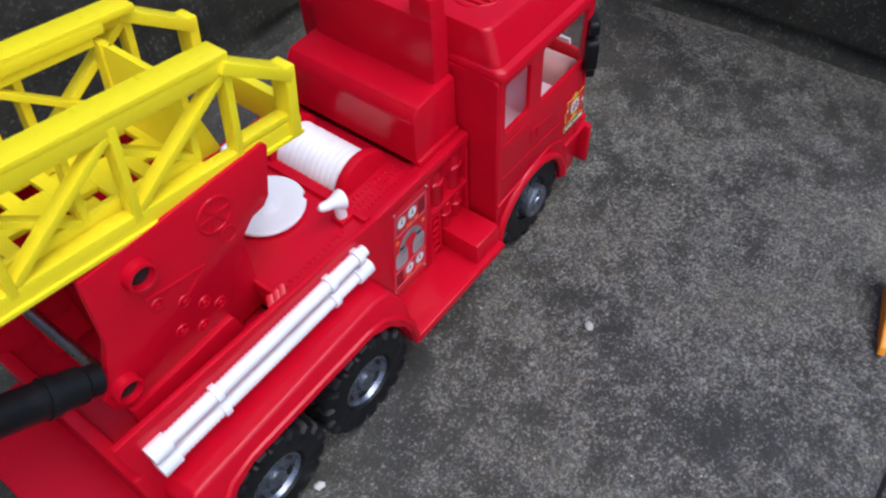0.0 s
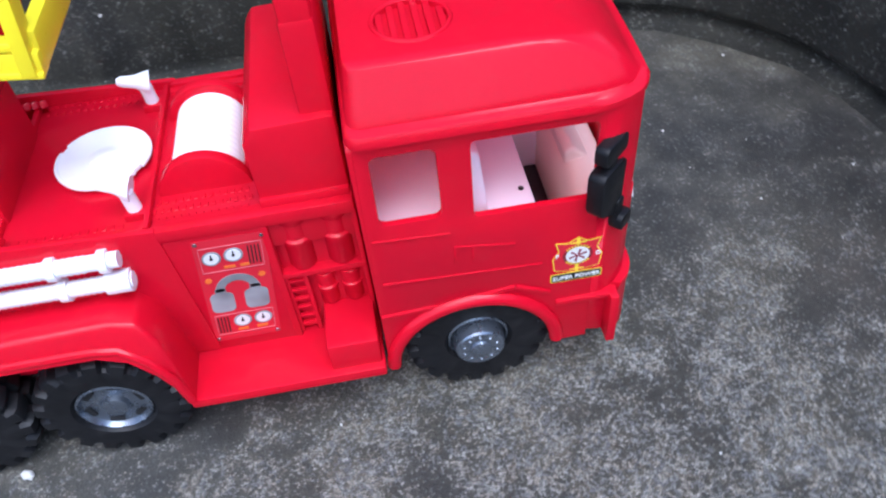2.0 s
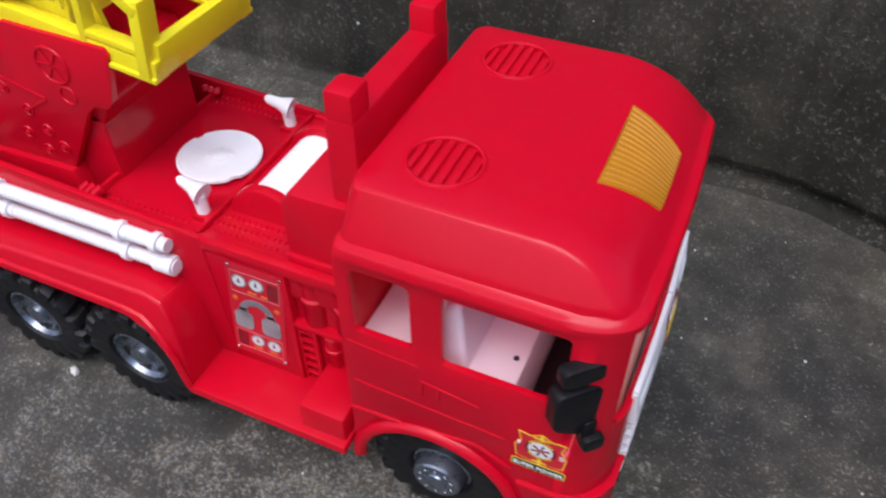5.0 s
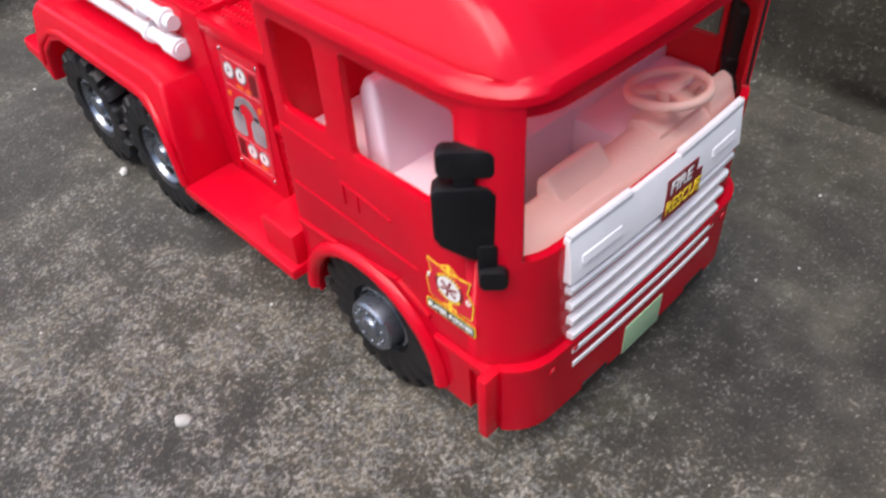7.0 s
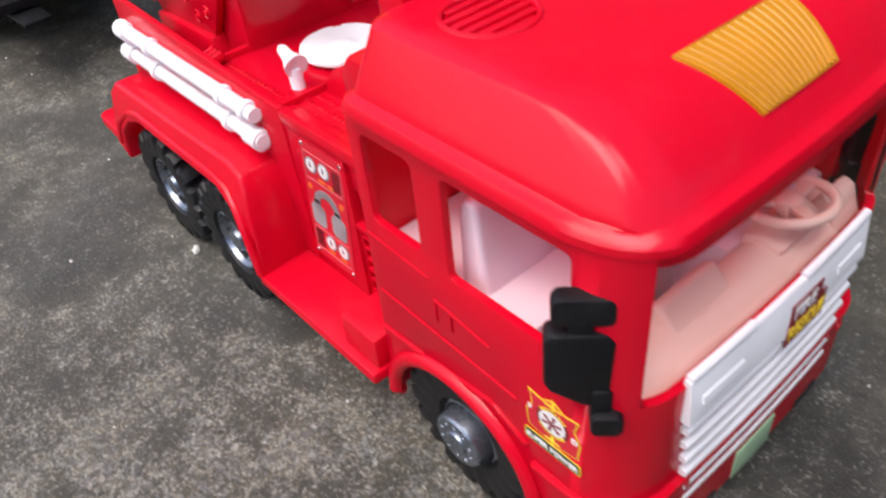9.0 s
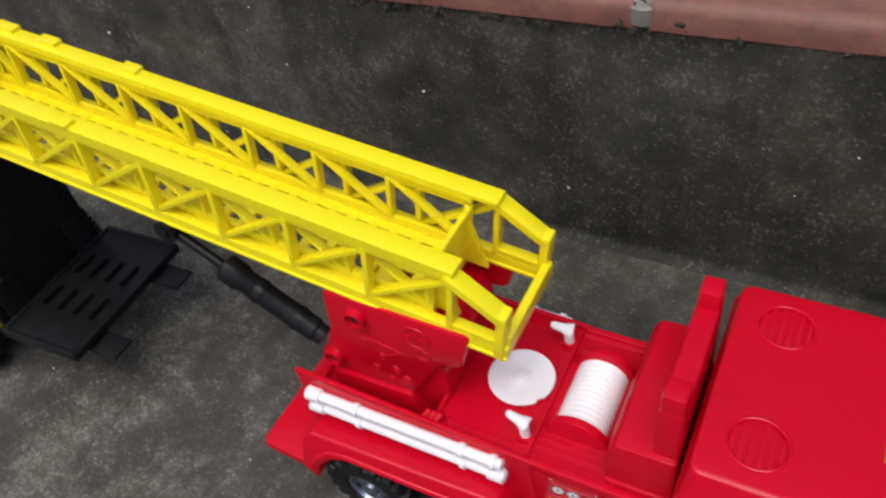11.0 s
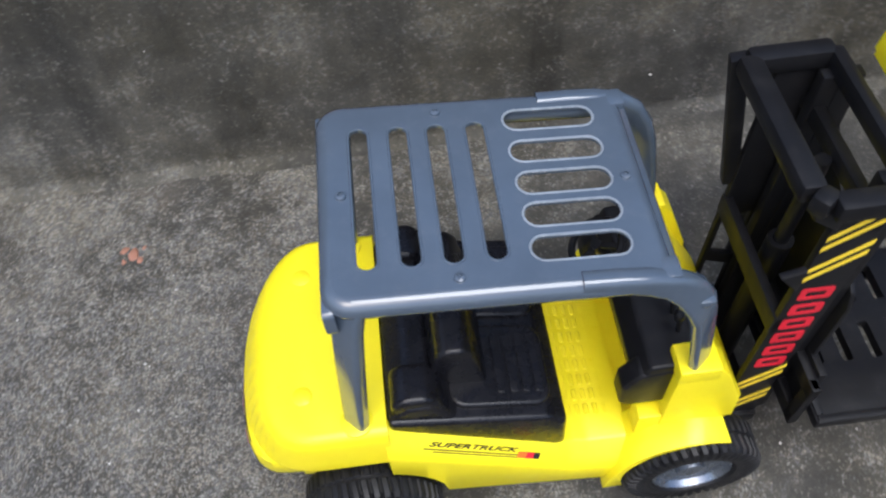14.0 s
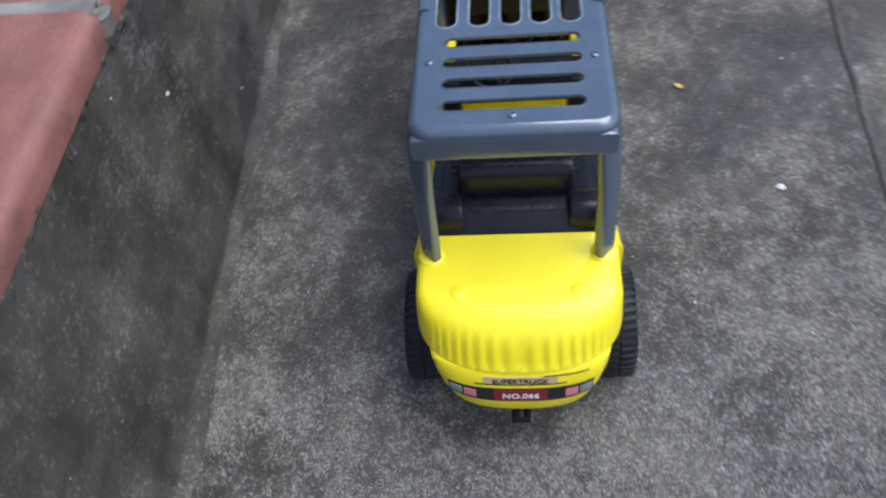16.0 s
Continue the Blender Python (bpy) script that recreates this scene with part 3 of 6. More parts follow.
for x in (0, -0.174, -0.247):
    tube(bm, [(x, -0.058, 0.0355), (x, 0.058, 0.0355)], 0.004, 10)
part("chassis", bm, BLACK, truck)

# cab
SIDE_Y = 0.0745
arch_c, arch_r = (-0.002, 0.028), 0.0375
for side in (-1, 1):
    outer = [(-0.0445, 0.026), (-0.0415, 0.164), (0.0528, 0.164), (0.0528, 0.026)] + arc(*arch_c, arch_r, -4, 184, 18)
    holes = [rounded(-0.0365, -0.0115, 0.1225, 0.1575, 0.003, 3)[::-1], rounded(0.0015, 0.0505, 0.1195, 0.1580, 0.002, 3)[::-1]]
    bm = bmesh.new()
    plate(bm, outer, "y", side * SIDE_Y, side * (SIDE_Y - 0.003), holes, 0.0006)
    door = part("cab_side", bm, RED, truck)
    bm = bmesh.new()
    lip = arc(*arch_c, arch_r + 0.0025, 2, 178, 22)
    pts = [(u, side * (SIDE_Y + 0.0006), v) for u, v in lip]
    tube(bm, pts, 0.0034, 10, 0.9, up=(0, 1, 0))
    part("arch_lip", bm, RED, door)
    for x0, z0, x1, z1 in ((-0.0435, 0.066, -0.018, 0.0675), (-0.016, 0.068, 0.018, 0.072), (0.018, 0.072, 0.034, 0.064)):
        bm = bmesh.new()
        beam(bm, (x0, side * SIDE_Y, z0), (x1, side * SIDE_Y, z1), 0.0024, 0.0025, 0.0008)
        part("door_moulding", bm, RED, door)
    bm = bmesh.new()
    beam(bm, (-0.041, side * (SIDE_Y + 0.0002), 0.1145), (-0.009, side * (SIDE_Y + 0.0002), 0.1125), 0.0010, 0.0012, 0.0003)
    beam(bm, (-0.040, side * (SIDE_Y + 0.0002), 0.088), (0.030, side * (SIDE_Y + 0.0002), 0.0845), 0.0010, 0.0012, 0.0003)
    beam(bm, (-0.008, side * (SIDE_Y + 0.0002), 0.104), (0.018, side * (SIDE_Y + 0.0002), 0.100), 0.0010, 0.0012, 0.0003)
    beam(bm, (-0.0075, side * (SIDE_Y + 0.0002), 0.104), (-0.0075, side * (SIDE_Y + 0.0002), 0.094), 0.0010, 0.0012, 0.0003)
    beam(bm, (0.0, side * (SIDE_Y + 0.0002), 0.102), (0.0, side * (SIDE_Y + 0.0002), 0.094), 0.0010, 0.0014, 0.0004)
    part("door_relief", bm, RED, door)
    # step in front of the wheel
    bm = bmesh.new()
    outer = [(0.0375, 0.029), (0.0375, 0.056), (0.0630, 0.0555), (0.0630, 0.0250), (0.0500, 0.027)]
    plate(bm, outer, "y", side * 0.064, side * 0.0722, (), 0.0012)
    box(bm, (0.0365, min(side * 0.066, side * 0.0765), 0.0545), (0.0640, max(side * 0.066, side * 0.0765), 0.0578), 0.0012)
    box(bm, (0.0615, min(side * 0.070, side * 0.0800), 0.0245), (0.0660, max(side * 0.070, side * 0.0800), 0.0580), 0.0012)
    part("front_step", bm, RED, truck)

# cab front: a wrapped shell with the windscreen opening left out
def nose(y, grow=0.0):
    """How far forward the cab's front reaches at a distance from the middle."""
    r, half, front = 0.020, SIDE_Y + grow, 0.0755 + grow
    a = abs(y)
    x = front - 0.0025 * (a / half) ** 2
    if a > half - r:
        d = a - (half - r)
        x -= r - math.sqrt(max(0, r * r - d * d))
    return x


def wrap(bm, z0, z1, grow, thick, y0=-1.0, y1=1.0, n=40):
    half = SIDE_Y + grow
    ys = [half * math.sin(radians(-90 + 180 * k / n)) for k in range(n + 1)]
    ys = [y for y in ys if y0 * half - 1e-9 <= y <= y1 * half + 1e-9]
    line = [(nose(y, grow), y) for y in ys]
    if y0 <= -1:
        line = [(0.0529, -half)] + line
    if y1 >= 1:
        line = line + [(0.0529, half)]
    inner = []
    for x, y in line:
        c = Vector((0.04, 0.85 * y, 0)) - Vector((x, y, 0))
        c.normalize()
        inner.append((x + c.x * thick, y + c.y * thick))
    rings = [ring_of(bm, [(x, y, z0), (x, y, z1), (u, v, z1), (u, v, z0)]) for (x, y), (u, v) in zip(line, inner)]
    loft(bm, rings)


bm = bmesh.new()
wrap(bm, 0.050, 0.1085, 0.0, 0.003)
wrap(bm, 0.1085, 0.1635, 0.0, 0.003, -1.0, -0.868)
wrap(bm, 0.1085, 0.1635, 0.0, 0.003, 0.868, 1.0)
wrap(bm, 0.1590, 0.1632, -0.0012, 0.0026, -0.93, 0.93)
front = part("cab_front", bm, RED, truck)
bm = bmesh.new()
wrap(bm, 0.0245, 0.0585, 0.0022, 0.004, -0.965, 0.965)
wrap(bm, 0.0575, 0.0600, 0.0027, 0.004, -0.965, 0.965)
bumper = part("bumper", bm, RED, truck)
for y in (-0.056, 0.056):
    bm = bmesh.new()
    turned(bm, [(0.0022, 0), (0.002, 0.0008), (0.0005, 0.001)], (nose(y, 0.0022) - 0.0003, y, 0.052), "x", 14)
    turned(bm, [(0.0016, 0), (0.0014, 0.0008), (0.0005, 0.001)], (nose(y * 0.8, 0.0022) - 0.0003, y * 0.8, 0.0555), "x", 14)
    part("bumper_stud", bm, RED, bumper)
for y in (-0.030, 0.040):
    bm = bmesh.new()
    box(bm, (nose(y, 0.0022) - 0.003, y - 0.008, 0.0225), (nose(y, 0.0022) + 0.0005, y + 0.008, 0.028), 0.001)
    part("bumper_slot", bm, INK, bumper)
bm = bmesh.new()
box(bm, (nose(0, 0.0022) - 0.001, -0.0125, 0.0235), (nose(0, 0.0022) + 0.0004, 0.0125, 0.0395), 0.0002)
part("plate_sticker", bm, GREEN, bumper, "plain pale green sticker")
bm = bmesh.new()
ys = [-0.0655 + 0.131 * k / 20 for k in range(21)]
rings = [ring_of(bm, [(nose(y) - 0.0018, y, 0.1075), (nose(y) - 0.0030, y, 0.1595), (nose(y) - 0.0036, y, 0.1595), (nose(y) - 0.0024, y, 0.1075)]) for y in ys]
loft(bm, rings)
screen = part("windscreen", bm, CLEAR, truck, "clear plastic windscreen")
screen.visible_shadow = False

for side in (-1, 1):
    bm = bmesh.new()
    y = side * 0.0659
    tube(bm, [(nose(y) - 0.0012, y, 0.1090), (nose(y) - 0.0014, y, 0.1588)], 0.0006, 8)
    part("gasket", bm, INK, screen)

# white grille
bm = bmesh.new()
def strip(bm, z0, z1, half, lift, n=16, y0=None, lean=0.0):
    ys = [(-half if y0 is None else y0) + (half - (-half if y0 is None else y0)) * k / n for k in range(n + 1)]
    rings = [ring_of(bm, [(nose(y) - 0.001, y, z0), (nose(y) + lift + lean, y, z0 + 0.0006), (nose(y) + lift, y, z1 - 0.0008), (nose(y) + lift * 0.6, y, z1), (nose(y) - 0.001, y, z1)]) for y in ys]
    loft(bm, rings)
strip(bm, 0.0922, 0.1105, 0.0515, 0.0012, 16, None, 0.0022)
for y0, y1 in ((-0.0509, -0.020), (0.008, 0.0509)):
    strip(bm, 0.1090, 0.1122, y1, 0.0014, 8, y0)
grille = part("grille", bm, WHITE, truck, "white plastic grille", 30)
for y0, y1 in ((-0.046, -0.026), (0.030, 0.046)):
    bm = bmesh.new()
    strip(bm, 0.0978, 0.1022, y1, 0.0027, 8, y0, 0.0007)
    part("lamp_relief", bm, WHITE, grille)
for k in range(6):
    bm = bmesh.new()
    z = 0.0878 - k * 0.0082
    strip(bm, z - 0.0019, z + 0.0014, 0.0503 - k * 0.0010, 0.0028)
    part("slat", bm, WHITE, grille, "", 30)
bm = bmesh.new()
m = facing("+x", nose(0.006) + 0.0030, 0.0092, 0.0968) @ Matrix.Rotation(radians(-6.5), 4, "X") @ Matrix.Diagonal((0.80, 0.80, 1, 1))
plate(bm, [(-0.0150, -0.0095), (0.0135, -0.0095), (0.0160, 0.0030), (0.0110, 0.0030), (0.0125, 0.0095), (-0.0115, 0.0095), (-0.0120, 0.0040)], "z", 0.0, 0.0004, (), 0.0, m)
badge = part("name_sticker", bm, INK_DARKRED, grille, "dark red sticker with silver and yellow lettering")
m.translation.x += 0.0005
lettering("letters", "FIRE", 0.0085, m @ Matrix.Translation((-0.002, 0.0045, 0)), INK_WHITE, badge, 1.1, 0.25)
lettering("letters", "RESCUE", 0.0085, m @ Matrix.Translation((0.0, -0.0045, 0)), INK_YELLOW, badge, 0.95, 0.25)

# roof: raised cap with two vents
def roof_ring(xr, xf, yh, z, cx, cy, bulge, ridge=False):
    """One level of the roof: square behind, its front corners cut back by cx and cy and rounded by bulge, or with a crisp ridge."""
    half = []
    p0, p2, corner = Vector((xf, yh - cy)), Vector((xf - cx, yh)), Vector((xf, yh))
    p1 = p0.lerp(p2, 0.5).lerp(corner, bulge)
    for k in range(6):
        half.append(Vector((xf, (yh - cy) * k / 6)))
    mid, along = 0.25 * p0 + 0.5 * p1 + 0.25 * p2, (p2 - p0).normalized()
    e0, e1 = mid - along * 0.0010, mid + along * 0.0010
    for k in range(9):
        t = k / 8
        if ridge:
            half.append(p0.lerp(e0, k / 3) if k < 4 else e1.lerp(p2, (k - 5) / 3) if k > 4 else mid)
        else:
            half.append((1 - t) ** 2 * p0 + 2 * t * (1 - t) * p1 + t * t * p2)
    for x, y in arc(xr + 0.006, yh - 0.006, 0.006, 90, 180, 6):
        half.append(Vector((x, y)))
    half = [(q.x - 0.003 * (q.y / yh) ** 2 * max(0.0, min(1.0, q.x / xf)), q.y, z) for q in half]
    return half + [(x, -y, w) for x, y, w in reversed(half[1:])]


def brow(u):
    """The roof's middle line over its front: from the flat top (0), rounding over, down to the brow (1)."""
    return (Vector((0.0330, 0.1894)) * (1 - u) ** 2 + Vector((0.0565, 0.1878)) * 2 * u * (1 - u) + Vector((0.0697, 0.1702)) * u * u)


LEVELS = [(-0.0430, 0.0735, 0.0750, 0.1625, 0.026, 0.0160, 0.75), (-0.0435, 0.0750, 0.0768, 0.1637, 0.026, 0.0165, 0.75), (-0.0435, 0.0750, 0.0768, 0.1662, 0.026, 0.0165, 0.75), (-0.0430, 0.0740, 0.0757, 0.1682, 0.026, 0.0158, 0.65), (-0.0428, 0.0722, 0.0742, 0.1688, 0.024, 0.0146, 0.65), (-0.0420, 0.0706, 0.0722, 0.1695, 0.017, 0.0105, 0.72, True)]
for _k in range(13):
    _u = 1 - _k / 12
    _x, _z = brow(_u)
    _f = (_z - 0.1702) / 0.0192
    _yh = 0.0720 - 0.0078 * min(_f, 0.93) / 0.93 - (0.0022 * ((_f - 0.93) / 0.07) ** 2 if _f > 0.93 else 0)
    LEVELS.append((-0.0420 + 0.0026 * _f, _x, _yh, _z, 0.0155 - 0.0065 * _f, 0.0098 - 0.0058 * _f, 0.70, True))
LEVELS.append((-0.0382, 0.0270, 0.0602, 0.1898, 0.008, 0.0040, 0.6, True))
ROOF_Z = LEVELS[-1][3]
VENTS = ((-0.0125, -0.0385), (-0.0125, 0.0385))
bm = bmesh.new()
rings = [ring_of(bm, roof_ring(*lv)) for lv in LEVELS]
loft(bm, rings, caps=False)
edges = [bm.edges.get((rings[-1][i], rings[-1][(i + 1) % len(rings[-1])])) for i in range(len(rings[-1]))]
for cx, cy in VENTS:
    hole = ring_of(bm, [(x, y, ROOF_Z) for x, y in circle(cx, cy, 0.0138, 32)])
    edges += [bm.edges.new((hole[i], hole[(i + 1) % 32])) for i in range(32)]
    low = ring_of(bm, [(x, y, ROOF_Z - 0.0020) for x, y in circle(cx, cy, 0.0138, 32)])
    loft(bm, [hole, low], caps=False)
    bm.faces.new(low)
bmesh.ops.triangle_fill(bm, use_beauty=True, use_dissolve=False, edges=edges)
under = ring_of(bm, roof_ring(-0.040, 0.0700, 0.0725, 0.1625, 0.026, 0.0150, 0.75))
loft(bm, [rings[0], under], caps=False)
roof = part("roof", bm, RED, truck, "", 32)
for cx, cy in VENTS:
    bm = bmesh.new()
    hoop(bm, (cx, cy, ROOF_Z), "z", 0.0146, 0.0010, 36, 8)
    part("vent_ring", bm, RED, roof)
    for k in range(6):
        bm = bmesh.new()
        x = cx - 0.0115 + k * 0.0046
        half = math.sqrt(max(0, 0.0137 ** 2 - (x - cx) ** 2))
        box(bm, (x - 0.0013, cy - half, ROOF_Z - 0.0022), (x + 0.0013, cy + half, ROOF_Z - 0.0001), 0.0005)
        part("vent_slat", bm, RED, roof)

# amber lamp panel with fine ribs on the sloping front of the roof
def on_slope(s, y, lift):
    """A point over the roof's front: s from the upper edge of the lamp to its lower one."""
    u = 0.19 + 0.61 * s
    p, d = brow(u), brow(u + 0.01) - brow(u - 0.01)
    n = Vector((-d.y, d.x)).normalized()
    n = n if n.y > 0 else -n
    return Vector((p.x + n.x * lift - 0.003 * (y / 0.064) ** 2, y, p.y + n.y * lift))


STEPS = [k / 8 for k in range(9)]
bm = bmesh.new()
rings = []
for s in STEPS:
    h = 0.0262 + (0.0185 - 0.0262) * s
    ys = [-h, -h * 0.99, -h * 0.5, 0, h * 0.5, h * 0.99, h]
    rings.append(ring_of(bm, [on_slope(s, y, -0.0012) for y in ys[::-1]] + [on_slope(s, y, 0.0004 if abs(y) == h else 0.0010) for y in ys]))
loft(bm, rings)
part("lamp_panel", bm, AMBER, roof, "amber ribbed plastic lamp panel")
for k in range(15):
    bm = bmesh.new()
    f = -1 + 2 * (k + 0.5) / 15
    tube(bm, [on_slope(0.03 + 0.94 * s, f * (0.0252 - 0.0076 * s), 0.0010) for s in STEPS], 0.00075, 6, 0.8)
    part("lamp_rib", bm, AMBER, roof)

# inside of the cab
bm = bmesh.new()
plate(bm, rounded(-0.0740, 0.0740, 0.0300, 0.1640, 0.004, 4), "x", -0.0440, -0.0405, (), 0.0012)
part("cab_back", bm, RED, truck)
bm = bmesh.new()
box(bm, (-0.0400, -0.0715, 0.060), (0.0300, 0.0715, 0.1100), 0.002)
box(bm, (0.0290, -0.0715, 0.060), (0.052, 0.0715, 0.066), 0.001)
box(bm, (0.0290, 0.0080, 0.060), (0.0500, 0.0715, 0.1060), 0.003)
for y in (-0.035, 0.035):
    plate(bm, [(-0.0030, 0.108), (-0.0020, 0.140), (0.0010, 0.1455), (0.0060, 0.1450), (0.0095, 0.108)], "y", y - 0.031, y + 0.031, (), 0.0045, None, 3)
part("seat_moulding", bm, PINK, truck, "pale pink moulded seats")
bm = bmesh.new()
turned(bm, [(0.0013, 0.1090), (0.0013, 0.1103), (0.0004, 0.1104)], (0.0255, -0.0525, 0), "z", 12)
part("seat_hole", bm, INK, truck)
bm = bmesh.new()
prof = [(0.0705, 0.062), (0.0705, 0.1000), (0.0650, 0.1060), (0.0580, 0.1085), (0.0510, 0.1075), (0.0480, 0.1010), (0.0470, 0.062)]
plate(bm, prof, "y", -0.0640, 0.0640, (), 0.004, None, 3)
plate(bm, [(0.0700, 0.098), (0.0650, 0.1130), (0.0600, 0.1150), (0.0560, 0.106)], "y", 0.0440, 0.0620, (), 0.003)
plate(bm, [(0.0500, 0.098), (0.0490, 0.1120), (0.0530, 0.1150), (0.0620, 0.106)], "y", -0.0370, -0.0070, (), 0.0055, None, 4)
plate(bm, [(0.0640, 0.098), (0.0640, 0.1090), (0.0560, 0.1120), (0.0490, 0.1100), (0.0490, 0.098)], "y", 0.0150, 0.0450, (), 0.003)
dash = part("dashboard", bm, PINK_LIT, truck, "pale pink moulded dashboard")
bm = bmesh.new()
tilt = Matrix.Translation((0.0560, 0.0300, 0.1185)) @ Matrix.Rotation(radians(-8), 4, "Y")
hoop(bm, (0, 0, 0), "z", 0.0145, 0.0019, 36, 10, tilt)
for ang in (90, 210, 330):
    p = bmesh.new()
    beam(p, (0, 0, -0.001), (0.0142 * math.cos(radians(ang)), 0.0142 * math.sin(radians(ang)), 0), 0.0045, 0.0022, 0.0006)
    merge(bm, p, tilt)
p = bmesh.new()
turned(p, [(0.0048, -0.003), (0.0048, 0.0012), (0.003, 0.0022), (0.0005, 0.0024)], (0, 0, 0), "z", 20)
tube(p, [(0, 0, -0.001), (0.002, 0, -0.018)], 0.003, 10)
merge(bm, p, tilt)
part("steering_wheel", bm, PINK_LIT, dash)
# black sheet over the floor: shade of the open footwell, as colour
bm = bmesh.new()
box(bm, (0.0302, -0.0710, 0.0655), (0.0472, 0.0078, 0.0685), 0.0005)
part("footwell_shade", bm, INK, truck)

# mirrors
for side in (-1, 1):
    bm = bmesh.new()
    back = Vector((-0.72, side * 0.69, 0))
    m = Matrix((back, back.cross(Vector((0, 0, 1))) * -1, (0, 0, 1))).transposed().to_4x4()
    m.translation = (0.0618, side * 0.0690, 0)
    plate(bm, [(0.0010, 0.1100), (0.0075, 0.1090), (0.0172, 0.1150), (0.0190, 0.1185), (0.0190, 0.1350), (0.0172, 0.1370), (0.0025, 0.1370), (0.0000, 0.1345)], "y", -0.0040, 0.0036, (), 0.0014, m)
    mirror = part("mirror", bm, BLACK, truck, "black plastic wing mirror")
    for name, u0, u1, z0, z1, r, v0, v1 in (("upper_mirror", -0.0005, 0.0172, 0.1400, 0.1494, 0.0028, -0.0030, 0.0030), ("arm", 0.0000, 0.0062, 0.1015, 0.1160, 0.0018, -0.0010, 0.0044), ("bracket", 0.0060, 0.0125, 0.1350, 0.1420, 0.0012, -0.0024, 0.0024), ("foot", -0.0032, 0.0060, 0.0995, 0.1075, 0.0025, 0.0000, 0.0070)):
        bm = bmesh.new()
        plate(bm, rounded(u0, u1, z0, z1, r, 4), "y", v0, v1, (), 0.0013, m)
        part(name, bm, BLACK, mirror)
    bm = bmesh.new()
    tube(bm, [(0.0580, side * 0.0670, 0.1035), (0.0655, side * 0.0730, 0.1035)], 0.0034, 12)
    part("pin", bm, BLACK, mirror)

# badge stickers on the doors
for axis, side in (("-y", -1), ("+y", 1)):
    m = facing(axis, 0.0455, side * (SIDE_Y + 0.0002), 0.0835) @ Matrix.Diagonal((1.02, 0.94, 1, 1))
    shield = [(-0.0100, 0.0130), (-0.0045, 0.0120), (0, 0.0150), (0.0045, 0.0120), (0.0100, 0.0130), (0.0085, 0.0070), (0.0110, 0.0020), (0.0100, -0.0060), (0.0050, -0.0070), (0, -0.0090), (-0.0050, -0.0070), (-0.0100, -0.0060), (-0.0110, 0.0020), (-0.0085, 0.0070)]
    bm = bmesh.new()
    plate(bm, shield, "z", 0, 0.0002, (), 0, m)
    st = part("badge_sticker", bm, INK_YELLOW, truck, "yellow and red fire badge sticker")
    for name, pts, lift, mt in (("badge_field", [(-0.0096, -0.0055), (-0.0050, -0.0064), (-0.0008, -0.0082), (-0.0008, 0.0139), (-0.0046, 0.0114), (-0.0093, 0.0123), (-0.0080, 0.0071), (-0.0105, 0.0020)], 0.0003, INK_RED), ("badge_field", [(0.0008, -0.0082), (0.0050, -0.0064), (0.0096, -0.0055), (0.0105, 0.0020), (0.0080, 0.0071), (0.0093, 0.0123), (0.0046, 0.0114), (0.0008, 0.0139)], 0.0003, INK_RED), ("badge_bar", rounded(-0.0036, 0.0036, 0.0112, 0.0122, 0.0004, 2), 0.0004, INK_YELLOW), ("badge_bar", rounded(-0.0032, 0.0032, -0.0066, -0.0056, 0.0004, 2), 0.0004, INK_YELLOW), ("badge_ring", circle(0, 0.0035, 0.0066), 0.0004, INK_DARKRED), ("badge_disc", circle(0, 0.0035, 0.0052), 0.0006, INK_WHITE),
                                ("badge_plate", rounded(-0.0115, 0.0115, -0.0140, -0.0083, 0.001), 0.0004, INK_YELLOW), ("badge_bar", rounded(-0.0110, 0.0110, -0.0136, -0.0087, 0.0008), 0.0005, INK)):
        bm = bmesh.new()
        plate(bm, pts, "z", lift - 0.0002, lift, (), 0, m)
        part(name, bm, mt, st)
    bm = bmesh.new()
    for ang in (20, 75, 140, 200, 255, 320):
        p = bmesh.new()
        plate(p, [(0.0004, -0.0003), (0.0040, -0.0006), (0.0040, 0.0006), (0.0004, 0.0003)], "z", 0.0005, 0.0008)
        merge(bm, p, m @ Matrix.Translation((0, 0.0035, 0)) @ Matrix.Rotation(radians(ang), 4, "Z"))
    part("badge_mark", bm, INK_DARKRED, st)
    bm = bmesh.new()
    for a0, a1 in ((35, 145), (215, 325)):
        for k in range(9):
            ang = a0 + (a1 - a0) * (k + 0.5) / 9
            p = bmesh.new()
            plate(p, [(0.0054, -0.0003), (0.0066, -0.0003), (0.0066, 0.0003), (0.0054, 0.0003)], "z", 0.0003, 0.0006)
            merge(bm, p, m @ Matrix.Translation((0, 0.0035, 0)) @ Matrix.Rotation(radians(ang), 4, "Z"))
    part("badge_bars", bm, INK_YELLOW, st)
    up_m = m @ Matrix.Translation((0, 0, 0.0007))
    lettering("letters", "SUPER POWER", 0.0033, up_m @ Matrix.Translation((0, -0.0112, 0)), INK_WHITE, st, 0.98)
    lettering("letters", "F", 0.0034, up_m @ Matrix.Translation((-0.0090, 0.0045, 0)), INK_WHITE, st)
    lettering("letters", "D", 0.0034, up_m @ Matrix.Translation((0.0090, 0.0030, 0)), INK_WHITE, st)

